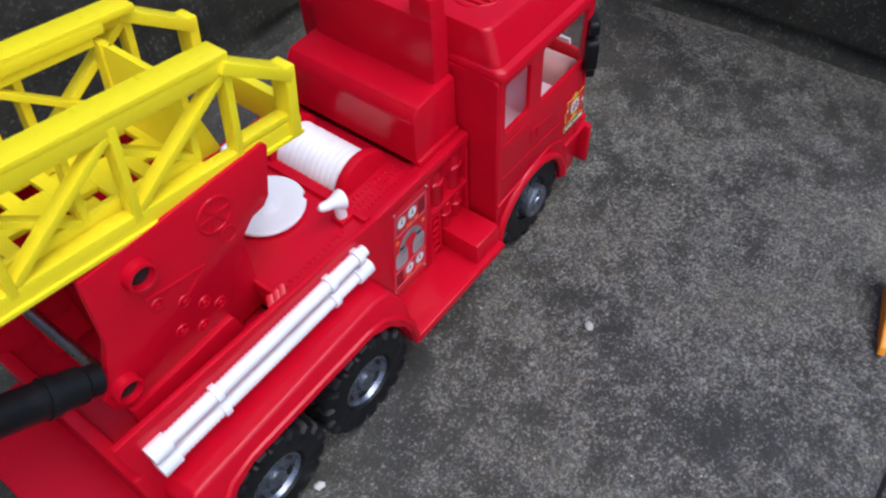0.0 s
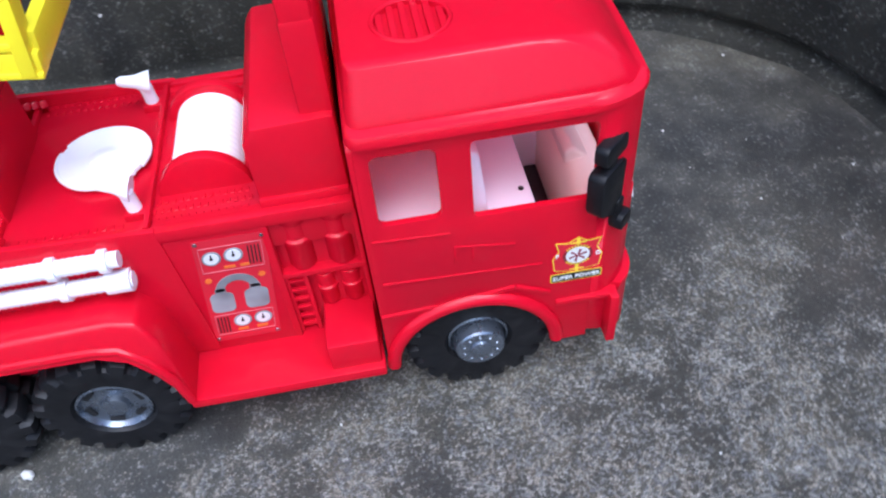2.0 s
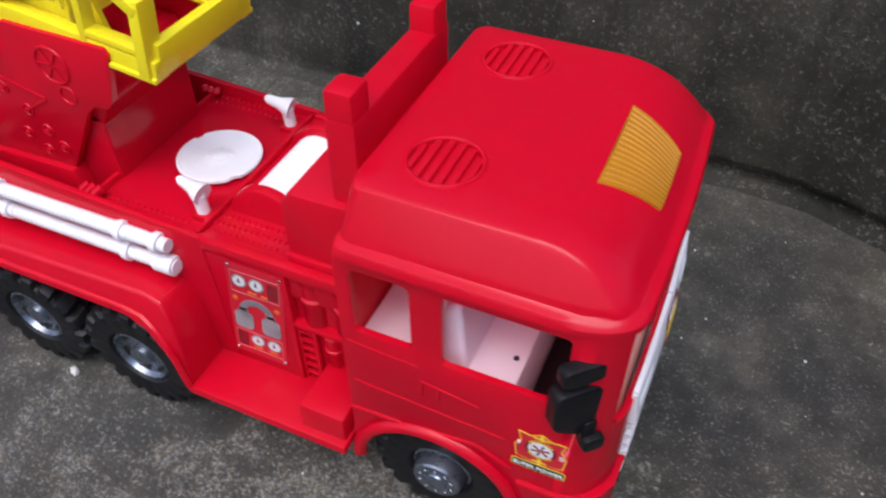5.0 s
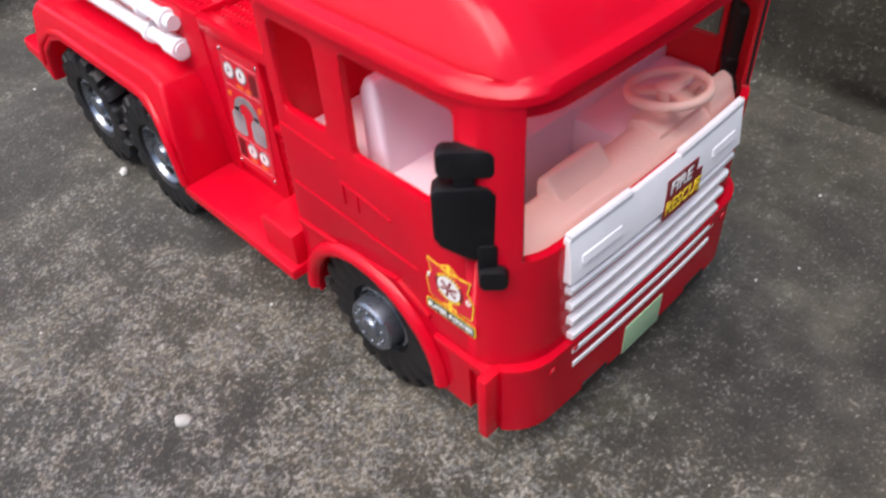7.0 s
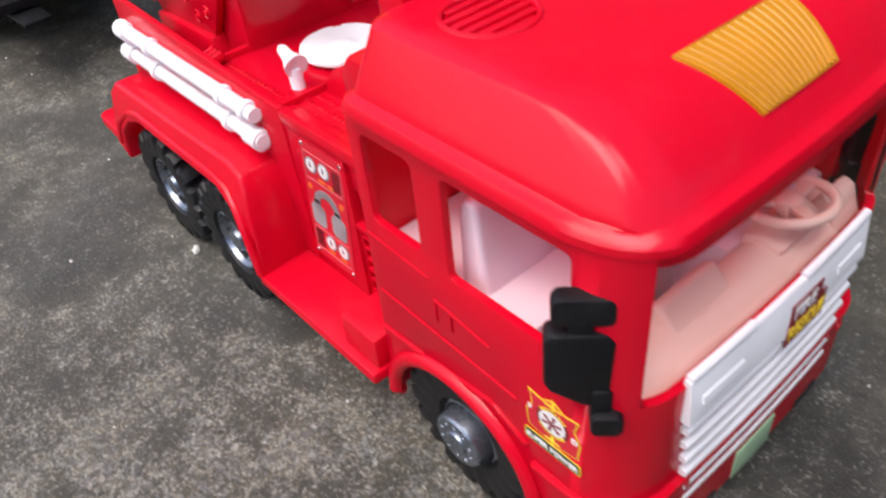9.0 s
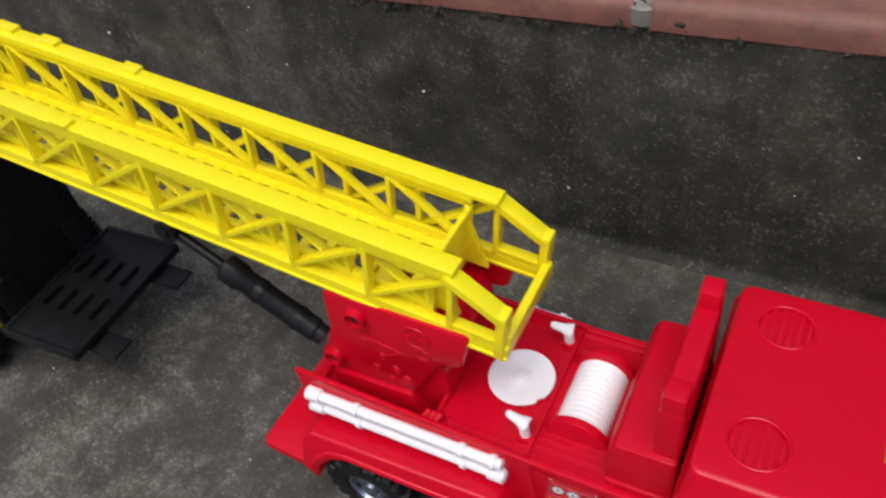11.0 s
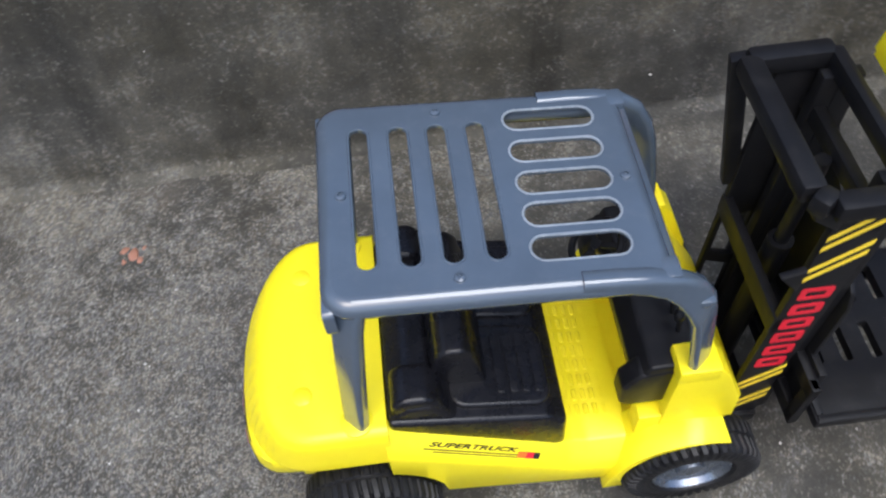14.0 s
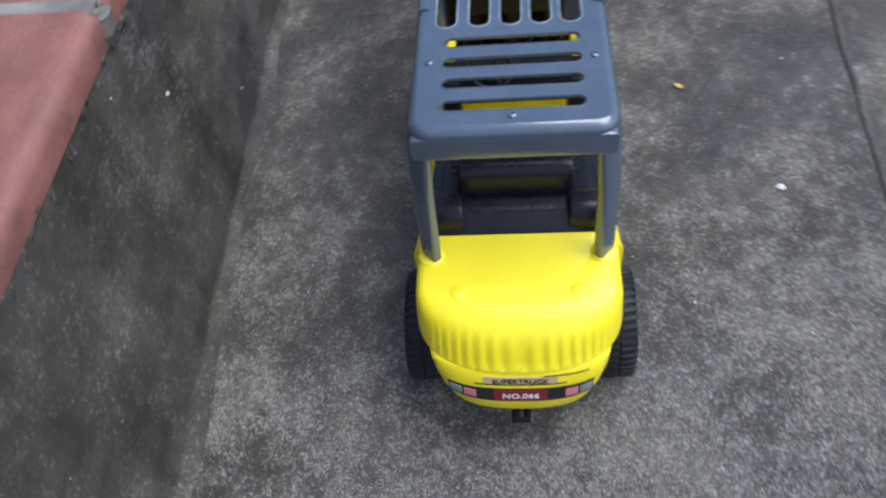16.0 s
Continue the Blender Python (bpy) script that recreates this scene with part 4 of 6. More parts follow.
# rear body ----------------------------------------------------------------------------
for side in (-1, 1):
    s0, s1 = side * 0.0525, side * 0.0560
    bm = bmesh.new()
    plate(bm, [(-0.296, 0.1310), (-0.1275, 0.1225), (-0.1225, 0.0400), (-0.2900, 0.0500), (-0.2930, 0.0700)], "y", s0, s1, (), 0.0012)
    wallp = part("body_side", bm, RED, truck)
    bm = bmesh.new()
    box(bm, (-0.1300, min(side * 0.0505, side * 0.0558), 0.1150), (-0.0460, max(side * 0.0505, side * 0.0558), 0.1218), 0.0013)
    part("top_rail", bm, RED, wallp)
    bm = bmesh.new()
    box(bm, (-0.0870, min(side * 0.0460, side * 0.0555), 0.0380), (-0.0835, max(side * 0.0460, side * 0.0555), 0.1205), 0.0010)
    part("bay_post", bm, RED, wallp)
    bm = bmesh.new()
    box(bm, (-0.0480, min(side * 0.0440, side * 0.0545), 0.0380), (-0.0458, max(side * 0.0440, side * 0.0545), 0.1205), 0.0008)
    part("bay_post", bm, RED, wallp)
    bm = bmesh.new()
    box(bm, (-0.1300, min(side * 0.0460, side * 0.0550), 0.0380), (-0.0850, max(side * 0.0460, side * 0.0550), 0.1200), 0.0008)
    part("pump_panel", bm, RED, wallp)
    bm = bmesh.new()
    box(bm, (-0.0850, min(side * 0.0420, side * 0.0505), 0.0380), (-0.0465, max(side * 0.0420, side * 0.0505), 0.1200), 0.0005)
    box(bm, (-0.0850, min(side * 0.0440, side * 0.0550), 0.0800), (-0.0462, max(side * 0.0440, side * 0.0550), 0.0835), 0.0010)
    part("equipment_bay", bm, RED, wallp)
    for x, r, z0, z1 in ((-0.0735, 0.0064, 0.0835, 0.1180), (-0.0560, 0.0064, 0.0835, 0.1180), (-0.0660, 0.0046, 0.0565, 0.0785), (-0.0545, 0.0046, 0.0565, 0.0785)):
        bm = bmesh.new()
        k = (z1 - z0)
        turned(bm, [(r * 0.85, z0), (r, z0 + k * 0.06), (r, z0 + k * 0.44), (r * 1.10, z0 + k * 0.47), (r * 1.10, z0 + k * 0.53), (r * 0.92, z0 + k * 0.56), (r * 0.92, z0 + k * 0.80), (r * 1.10, z0 + k * 0.84), (r * 1.12, z0 + k * 0.97), (r * 0.9, z1)], (x, side * (0.0492 - 0.45 * (r - 0.0046)), 0), "z", 20)
        part("air_bottle", bm, RED, wallp)
    bm = bmesh.new()
    for x in (-0.0832, -0.0745):
        beam(bm, (x, side * 0.0525, 0.040), (x, side * 0.0525, 0.0800), 0.0022, 0.0022, 0.0005)
    for k in range(6):
        beam(bm, (-0.0832, side * 0.0525, 0.0450 + k * 0.0062), (-0.0745, side * 0.0525, 0.0450 + k * 0.0062), 0.0020, 0.0018, 0.0004)
    part("ladder_relief", bm, RED, wallp)
    bm = bmesh.new()
    box(bm, (-0.0705, min(side * 0.0500, side * 0.0790), 0.0380), (-0.0468, max(side * 0.0500, side * 0.0790), 0.0560), 0.0018)
    part("step_box", bm, RED, wallp)
    # running board and rear wing
    bm = bmesh.new()
    box(bm, (-0.1370, min(side * 0.0450, side * 0.0830), 0.0335), (-0.0455, max(side * 0.0450, side * 0.0830), 0.0395), 0.0015)
    part("running_board", bm, RED, truck)
    bm = bmesh.new()
    outer = [(-0.2960, 0.0480), (-0.2900, 0.0820), (-0.2840, 0.0885), (-0.1560, 0.0920), (-0.1450, 0.0895), (-0.1385, 0.0800), (-0.1335, 0.0345), (-0.1375, 0.0345), (-0.1395, 0.0480), (-0.1450, 0.0620), (-0.1540, 0.0715), (-0.1660, 0.0755), (-0.2550, 0.0755), (-0.2670, 0.0715), (-0.2770, 0.0620), (-0.2830, 0.0480), (-0.2840, 0.0400)]
    plate(bm, outer, "y", side * 0.0540, side * 0.0825, (), 0.0040, None, 3)
    for v in bm.verts:
        if abs(v.co.y) > 0.062 and v.co.z > 0.066:
            v.co.y -= side * (v.co.z - 0.066) * 0.34
    wing = part("rear_wing", bm, RED, truck)
    bm = bmesh.new()
    pts = [(u, side * (0.0822 - 0.34 * max(0, v - 0.066)), v) for u, v in [(-0.1355, 0.040), (-0.1385, 0.058), (-0.1460, 0.0715), (-0.1560, 0.0785), (-0.1680, 0.0800), (-0.2540, 0.0798), (-0.2680, 0.0770), (-0.2790, 0.0680), (-0.2870, 0.0520)]]
    tube(bm, pts, 0.0022, 8, 0.9, up=(0, 1, 0))
    part("wing_lip", bm, RED, wing)
    # hose pipes along the side
    for z, x1 in ((0.1143, -0.1440), (0.1013, -0.1425)):
        bm = bmesh.new()
        y = side * 0.0592
        tube(bm, [(-0.2860, y, z), (x1, y, z)], 0.0036, 14)
        for x in (-0.2815, -0.2480, -0.1710, x1 - 0.006):
            wide = 0.0052 if x < -0.26 or x > -0.15 else 0.0018
            tube(bm, [(x - wide, y, z), (x + wide, y, z)], 0.0052, 14)
        for k in range(46):
            x = -0.275 + k * (x1 + 0.275 - 0.012) / 46
            tube(bm, [(x - 0.0006, y, z), (x + 0.0006, y, z)], 0.0039, 10)
        part("hose", bm, WHITE, wallp, "white plastic hose pipe")

# pump panel stickers
for axis, side in (("-y", -1), ("+y", 1)):
    m = facing(axis, -0.1045, side * 0.0551, 0.0790)
    shear = Matrix.Identity(4)
    shear[0][1] = 0.12 * (1 if side < 0 else -1)
    m = m @ shear
    bm = bmesh.new()
    plate(bm, rounded(-0.0155, 0.0155, -0.0335, 0.0335, 0.001), "z", 0, 0.0002, (), 0, m)
    st = part("pump_sticker", bm, INK_RED, truck, "red pump panel sticker with gauges and silver pipe")
    def inked(name, ink, outline, z0, z1):
        bmx = bmesh.new()
        plate(bmx, outline, "z", z0, z1, (), 0, m)
        part(name, bmx, ink, st)
    def rect(name, ink, x0, x1, y0, y1, lift=0.0004):
        inked(name, ink, [(x0, y0), (x1, y0), (x1, y1), (x0, y1)], lift - 0.0002, lift)
    for y0, y1 in ((0.0140, 0.0290), (-0.0290, -0.0150)):
        for x0, x1, u0, u1 in ((-0.0135, 0.0135, y0, y0 + 0.00025), (-0.0135, 0.0135, y1 - 0.00025, y1), (-0.0135, -0.01325, y0, y1), (0.01325, 0.0135, y0, y1)):
            rect("edge_line", INK_PINK, x0, x1, u0, u1)
    for k in range(4):
        rect("dark_line", INK, 0.0072 + k * 0.0015, 0.0078 + k * 0.0015, 0.0160, 0.0270)
        rect("dark_line", INK, -0.0125 + k * 0.0015, -0.0119 + k * 0.0015, -0.0275, -0.0165)
    for cx, cy in ((-0.0085, 0.0225), (0.0010, 0.0230), (-0.0010, -0.0205), (0.0085, -0.0205)):
        inked("dial_ring", INK_GREY, circle(cx, cy, 0.0042, 20), 0.0003, 0.0005)
        inked("dial", INK_WHITE, circle(cx, cy, 0.0033, 20), 0.0005, 0.0007)
        inked("dial_hub", INK, circle(cx, cy, 0.0008, 8), 0.0007, 0.0008)
        rect("dial_hand", INK, cx - 0.0003, cx + 0.0003, cy, cy + 0.0026, 0.0008)
    for cx in (-0.0080, 0.0075):
        inked("pipe_picture", INK_GREY, rounded(cx - 0.0054, cx + 0.0054, -0.0130, 0.0000, 0.003), 0.0002, 0.0004)
        inked("pipe_picture", INK_GREY, rounded(cx - 0.0025, cx + 0.0025, -0.0010, 0.0030, 0.0006), 0.0002, 0.0005)
    inked("pipe_picture", INK_GREY, arc(-0.0002, 0.0010, 0.0100, 0, 180, 16) + arc(-0.0002, 0.0010, 0.0060, 180, 0, 16), 0.0002, 0.0005)
    for x0, x1, y in ((-0.0040, 0.0010, 0.0152), (0.0030, 0.0070, 0.0152), (-0.0040, 0.0010, -0.0275), (0.0050, 0.0100, -0.0275)):
        rect("tab", INK_ORANGE, x0, x1, y, y + 0.0016)
    for cx, cy in ((-0.0120, 0.0090), (0.0115, 0.0085)):
        inked("tab", INK_ORANGE, circle(cx, cy, 0.0016, 12), 0.0002, 0.0004)
    for cx, cy in ((-0.0140, 0.0318), (0.0140, 0.0318), (-0.0140, -0.0318), (0.0140, -0.0318)):
        bm = bmesh.new()
        turned(bm, [(0.0011, 0), (0.0009, side * 0.0006), (0.0003, side * 0.0008)], (m @ Vector((cx, cy, 0)))[:], "y", 10)
        part("screw", bm, STEEL, st)

# platform, bed and bulkhead
PLAT = 0.1185
bm = bmesh.new()
box(bm, (-0.1950, -0.0530, 0.100), (-0.0460, 0.0530, PLAT), 0.0008)
deck = part("platform", bm, RED, truck)
for x in (-0.1318, -0.1945):
    bm = bmesh.new()
    box(bm, (x - 0.0012, -0.0515, PLAT - 0.001), (x + 0.0012, 0.0515, PLAT + 0.0034), 0.0006)
    part("ridge", bm, RED, deck)
bm = bmesh.new()
for side in (-1, 1):
    for x0, x1 in ((-0.1345, -0.0865),):
        for i in range(14):
            for j in range(4):
                x = x0 + 0.003 + i * (x1 - x0 - 0.004) / 14 + (0.0015 if j % 2 else 0)
                y = side * (0.0340 + j * 0.0055)
                box(bm, (x - 0.0009, y - 0.0014, PLAT - 0.0002), (x + 0.0009, y + 0.0014, PLAT + 0.0006), 0.0002, None, 1)
    for i in range(14):
        for j in range(2):
            x, y = -0.190 + i * 0.0036, side * (0.0450 + j * 0.0055)
            box(bm, (x - 0.0009, y - 0.0014, PLAT - 0.0002), (x + 0.0009, y + 0.0014, PLAT + 0.0006), 0.0002, None, 1)
tagged(part("tread", bm, RED, deck), "fine raised tread studs", kind="stuff")
for side in (-1, 1):
    bm = bmesh.new()
    for k in range(3):
        beam(bm, (-0.194 - k * 0.004, side * 0.052, PLAT + 0.002), (-0.190 - k * 0.004, side * 0.046, PLAT + 0.006), 0.004, 0.004, 0.0012)
    part("bracket", bm, RED, deck)
bm = bmesh.new()
box(bm, (-0.2930, -0.0530, 0.060), (-0.1945, 0.0530, 0.0960), 0.001)
box(bm, (-0.2980, -0.0562, 0.046), (-0.2910, 0.0562, 0.1020), 0.0015)
part("bed", bm, RED, truck)
bm = bmesh.new()
plate(bm, [(-0.2880, -0.0800), (-0.3330, -0.0780), (-0.3360, -0.0740), (-0.3360, 0.0740), (-0.3330, 0.0780), (-0.2880, 0.0800)], "z", 0.0420, 0.0500, (), 0.0015)
part("rear_step", bm, RED, truck)
bm = bmesh.new()
box(bm, (-0.0600, -0.0440, 0.110), (-0.0465, 0.0440, 0.1990), 0.0025)
for side in (-1, 1):
    box(bm, (-0.0594, min(side * 0.0290, side * 0.0434), 0.185), (-0.0471, max(side * 0.0290, side * 0.0434), 0.2110), 0.0024)
plate(bm, [(-0.0845, 0.110), (-0.0845, 0.1520), (-0.0800, 0.1590), (-0.0465, 0.1600), (-0.0465, 0.110)], "y", -0.0480, 0.0480, (), 0.0030)
box(bm, (-0.0845, -0.0500, 0.100), (-0.0465, 0.0500, 0.1245), 0.002)
part("bulkhead", bm, RED, truck)

# hose reel, dish and horns on the platform
bm = bmesh.new()
prof = [(0.0162, -0.0235)]
for k in range(12):
    w = -0.0225 + k * 0.00395
    prof += [(0.0168, w), (0.0168, w + 0.0024), (0.0161, w + 0.0030)]
prof.append((0.0162, 0.0240))
turned(bm, prof, (-0.1085, 0.0, 0.1150), "y", 36)
reel = part("hose_reel", bm, WHITE, truck, "ribbed white hose reel")
for side in (-1, 1):
    bm = bmesh.new()
    plate(bm, arc(-0.1085, PLAT - 0.003, 0.0205, 0, 180, 24), "y", side * 0.0240, side * 0.0300, (), 0.0012)
    part("reel_cheek", bm, RED, reel)
bm = bmesh.new()
turned(bm, [(0.0075, PLAT - 0.001), (0.0075, PLAT + 0.002), (0.0204, PLAT + 0.0022), (0.0204, PLAT + 0.0040), (0.0150, PLAT + 0.0036), (0.0090, PLAT + 0.0031), (0.0060, PLAT + 0.0034), (0.0042, PLAT + 0.0042), (0.0005, PLAT + 0.0044)], (-0.1555, 0.0, 0), "z", 44)
for a0, a1 in ((-30, 148), (160, 318)):
    out = arc(-0.1555, 0.0, 0.0218, a0, a1, 22) + arc(-0.1555, 0.0, 0.0200, a1, a0, 22)
    plate(bm, out, "z", PLAT + 0.0022, PLAT + 0.0042, (), 0.0006)
dish = part("dish", bm, WHITE, truck, "round white plastic dish")
bm = bmesh.new()
turned(bm, [(0.0040, PLAT + 0.0034), (0.0034, PLAT + 0.0045), (0.0020, PLAT + 0.0049), (0.0004, PLAT + 0.0050)], (-0.1555, 0.0, 0), "z", 20)
for a in (30, 120, 210, 300):
    q = Vector((-0.1555 + 0.0065 * math.cos(radians(a)), 0.0065 * math.sin(radians(a)), PLAT + 0.0030))
    tube(bm, [(-0.1555, 0.0, PLAT + 0.0036), q], [0.0012, 0.0008], 10)
part("dish_knob", bm, WHITE, dish)
for side in (-1, 1):
    bm = bmesh.new()
    c = Vector((-0.1370, side * 0.0385, PLAT))
    box(bm, (c.x - 0.0045, c.y - 0.0045, PLAT - 0.001), (c.x + 0.0045, c.y + 0.0045, PLAT + 0.0035), 0.0008)
    post = part("horn_base", bm, RED, truck)
    bm = bmesh.new()
    tube(bm, [(c.x, c.y, PLAT + 0.002), (c.x - 0.0008, c.y, PLAT + 0.0125)], 0.0032, 12)
    a, b = Vector((c.x - 0.0122, c.y - side * 0.0018, PLAT + 0.0180)), Vector((c.x + 0.0020, c.y, PLAT + 0.0142))
    tube(bm, [a, a.lerp(b, 0.12), a.lerp(b, 0.55), a.lerp(b, 0.85), b, a.lerp(b, 0.93), a.lerp(b, 0.6)], [0.0014, 0.0025, 0.0032, 0.0050, 0.0056, 0.0045, 0.0016], 18)
    part("horn", bm, WHITE, post, "white plastic horn")

# turret
bm = bmesh.new()
turned(bm, [(0.036, 0.095), (0.036, 0.102), (0.034, 0.105), (0.0005, 0.105)], (-0.228, 0, 0), "z", 44)
box(bm, (-0.2580, -0.0315, 0.100), (-0.1920, 0.0315, 0.1560), 0.002)
plate(bm, [(-0.2580, 0.150), (-0.2580, 0.1820), (-0.1900, 0.1780), (-0.1850, 0.1640), (-0.1920, 0.150)], "y", -0.0315, 0.0315, (), 0.002)
turret = part("turret", bm, RED, truck)
PANEL = [(-0.2660, 0.2005), (-0.1700, 0.1985), (-0.1680, 0.1960), (-0.1750, 0.1700), (-0.1790, 0.1660), (-0.1870, 0.1650), (-0.1930, 0.1600), (-0.2160, 0.1220), (-0.2760, 0.1180), (-0.2830, 0.1260), (-0.2840, 0.1360), (-0.2780, 0.1440), (-0.2700, 0.1640)]
for side in (-1, 1):
    bm = bmesh.new()
    plate(bm, PANEL, "y", side * 0.0325, side * 0.0368, (), 0.0010)
    plate(bm, [(-0.2780, 0.1000), (-0.2780, 0.1200), (-0.2160, 0.1220), (-0.2100, 0.1000)], "y", side * 0.0300, side * 0.0400, (), 0.0018)
    pan = part("turret_panel", bm, RED, turret)
    bm = bmesh.new()
    y = side * 0.0370
    hoop(bm, (-0.2040, y, 0.1830), "y", 0.0090, 0.0008, 28, 8)
    hoop(bm, (-0.2010, y, 0.1680), "y", 0.0045, 0.0007, 22, 8)
    for ang in (0, 60, 120):
        dx, dz = 0.0088 * math.cos(radians(ang)), 0.0088 * math.sin(radians(ang))
        beam(bm, (-0.2040 - dx, y, 0.1830 - dz), (-0.2040 + dx, y, 0.1830 + dz), 0.0010, 0.0012, 0.0003)
    for x, z in ((-0.2330, 0.1520), (-0.2250, 0.1420), (-0.2400, 0.1370), (-0.2180, 0.1340), (-0.2300, 0.1290), (-0.2440, 0.1620)):
        hoop(bm, (x, y, z), "y", 0.0030, 0.0006, 18, 6)
        turned(bm, [(0.0016, 0), (0.0014, side * 0.0010), (0.0004, side * 0.0012)], (x, y, z), "y", 12)
    beam(bm, (-0.2480, y, 0.1690), (-0.2170, y, 0.1620), 0.0012, 0.0014, 0.0004)
    beam(bm, (-0.2330, y, 0.1520), (-0.2170, y, 0.1620), 0.0012, 0.0014, 0.0004)
    part("panel_relief", bm, RED, pan)
    for x, z in ((-0.2450, 0.1855), (-0.2735, 0.1345)):
        bm = bmesh.new()
        turned(bm, [(0.0074, side * 0.0360), (0.0070, side * 0.0415), (0.0056, side * 0.0418), (0.0053, side * 0.0385), (0.0005, side * 0.0384)], (x, 0, z), "y", 24)
        boss = part("pivot_boss", bm, RED, pan)
        # black disc paints the shade inside the boss's hole
        bm = bmesh.new()
        turned(bm, [(0.0051, side * 0.0384), (0.0040, side * 0.0390), (0.0005, side * 0.0391)], (x, 0, z), "y", 18)
        part("hole_shade", bm, INK, boss)
bm = bmesh.new()
tube(bm, [(-0.2760, -0.0310, 0.1390), (-0.2760, 0.0310, 0.1390)], 0.0030, 14)
part("axle", bm, STEEL, turret, "steel cross axle")
bm = bmesh.new()
a, b = Vector((-0.2800, -0.0345, 0.1480)), Vector((-0.3880, -0.0320, 0.2110))
tube(bm, [a, a.lerp(b, 0.05), a.lerp(b, 0.06), a.lerp(b, 0.52), a.lerp(b, 0.54), a.lerp(b, 0.64), a.lerp(b, 0.66)], [0.0070, 0.0070, 0.0082, 0.0082, 0.0098, 0.0098, 0.0060], 20)
for f in (0.15, 0.40):
    tube(bm, [a.lerp(b, f), a.lerp(b, f + 0.04)], 0.0090, 18)
ram = part("ram", bm, BLACK, truck, "black plastic hydraulic ram")
bm = bmesh.new()
tube(bm, [a.lerp(b, 0.6), a.lerp(b, 0.97)], 0.0034, 14)
tube(bm, [b + Vector((0, -0.006, 0.001)), b + Vector((0, 0.006, 0.001))], 0.0088, 20)
tube(bm, [b + Vector((0.0, -0.008, 0.001)), b + Vector((0.0, 0.012, 0.001))], 0.0040, 14)
part("ram_rod", bm, BLACK, ram)

# ladder: s runs back from its front end, h up from its floor
LEAN = radians(7.75)
LM = Matrix(((-math.cos(LEAN), 0, math.sin(LEAN), -0.1460), (0, -1, 0, 0), (math.sin(LEAN), 0, math.cos(LEAN), 0.1870), (0, 0, 0, 1)))
LW, LH = 0.0315, 0.0560
ladder = tagged(new("ladder"), "bright yellow two-part plastic lattice ladder")
ladder.parent = truck
S1 = 0.446
for side in (-1, 1):
    y = side * LW
    bm = bmesh.new()
    bt = 0.0046
    beam(bm, (0.0, y, 0.0045), (S1, y, 0.0045), bt + 0.002, 0.0095, 0.0010)
    beam(bm, (0.0, y, 0.0005), (S1, y, 0.0005), bt + 0.0045, 0.0024, 0.0006)
    beam(bm, (0.034, y, LH - 0.0045), (S1, y, LH - 0.0045), bt + 0.002, 0.0095, 0.0010)
    beam(bm, (0.034, y - side * 0.0028, LH - 0.0012), (S1, y - side * 0.0028, LH - 0.0012), 0.0125, 0.0034, 0.0008)
    beam(bm, (0.050, y - side * 0.0062, LH - 0.0040), (S1 + 0.0195, y - side * 0.0062, LH - 0.0040), 0.0062, 0.0050, 0.0008)
    beam(bm, (0.0050, y, 0.0), (0.0050, y, 0.037), bt + 0.001, 0.0105, 0.0010, (0, 1, 0))
    beam(bm, (0.0040, y, 0.0320), (0.0390, y, LH - 0.0045), bt + 0.001, 0.0115, 0.0010, (0, 1, 0))
    beam(bm, (S1 - 0.004, y, 0.0), (S1 - 0.004, y, LH), bt, 0.0085, 0.0010, (0, 1, 0))
    beam(bm, (S1 - 0.001, y, 0.0), (S1 - 0.001, y, LH), bt + 0.004, 0.0060, 0.0006, (0, 1, 0))
    posts = [0.036 + k * 0.0525 for k in range(8)]
    for k, s in enumerate(posts):
        if s < S1 - 0.01:
            beam(bm, (s, y, 0.006), (s, y, LH - 0.006), bt * 0.8, 0.0072, 0.0006, (0, 1, 0))
        e = posts[k + 1] if k + 1 < len(posts) else S1 - 0.004
        if e - s > 0.02:
            beam(bm, (s + 0.002, y, LH - 0.009), (e - 0.002, y, 0.010), bt * 0.8, 0.0064, 0.0006, (0, 1, 0))
    beam(bm, (0.0065, y, 0.0115), (0.036, y, 0.0115), bt * 0.7, 0.0070, 0.0006, (0, 1, 0))
    for s0, s1 in ((0.413, 0.432), (0.373, 0.390), (0.300, 0.314)):
        beam(bm, (s0, y, LH + 0.0014), (s1, y, LH + 0.0014), bt + 0.004, 0.0036, 0.0008)
    bm.transform(LM)
    part("side_frame", bm, YELLOW_LADDER, ladder)
    bm = bmesh.new()
    y = side * (LW - 0.0062)
    beam(bm, (0.050, y, 0.0115), (S1 + 0.020, y, 0.0115), 0.0034, 0.0065, 0.0008)
    beam(bm, (0.055, y, 0.0480), (S1 + 0.020, y, 0.0480), 0.0034, 0.0060, 0.0008)
    beam(bm, (S1 + 0.0165, y, 0.004), (S1 + 0.0165, y, 0.0530), 0.0050, 0.0100, 0.0008, (0, 1, 0))
    beam(bm, (S1 + 0.004, y, 0.008), (S1 + 0.004, y, 0.0510), 0.0030, 0.0050, 0.0006, (0, 1, 0))
    for k in range(8):
        s = 0.053 + k * 0.0525
        beam(bm, (s, y, 0.013), (s, y, 0.047), 0.0030, 0.0066, 0.0005, (0, 1, 0))
        beam(bm, (s + 0.002, y, 0.0135), (min(s + 0.050, S1), y, 0.0465), 0.0030, 0.0056, 0.0005, (0, 1, 0))
    bm.transform(LM)
    part("inner_frame", bm, YELLOW_LADDER, ladder)
    bm = bmesh.new()
    box(bm, (S1 - 0.0040, min(y - 0.0012, y + 0.0012), 0.008), (S1 + 0.0150, max(y - 0.0012, y + 0.0012), 0.0500), 0.0006)
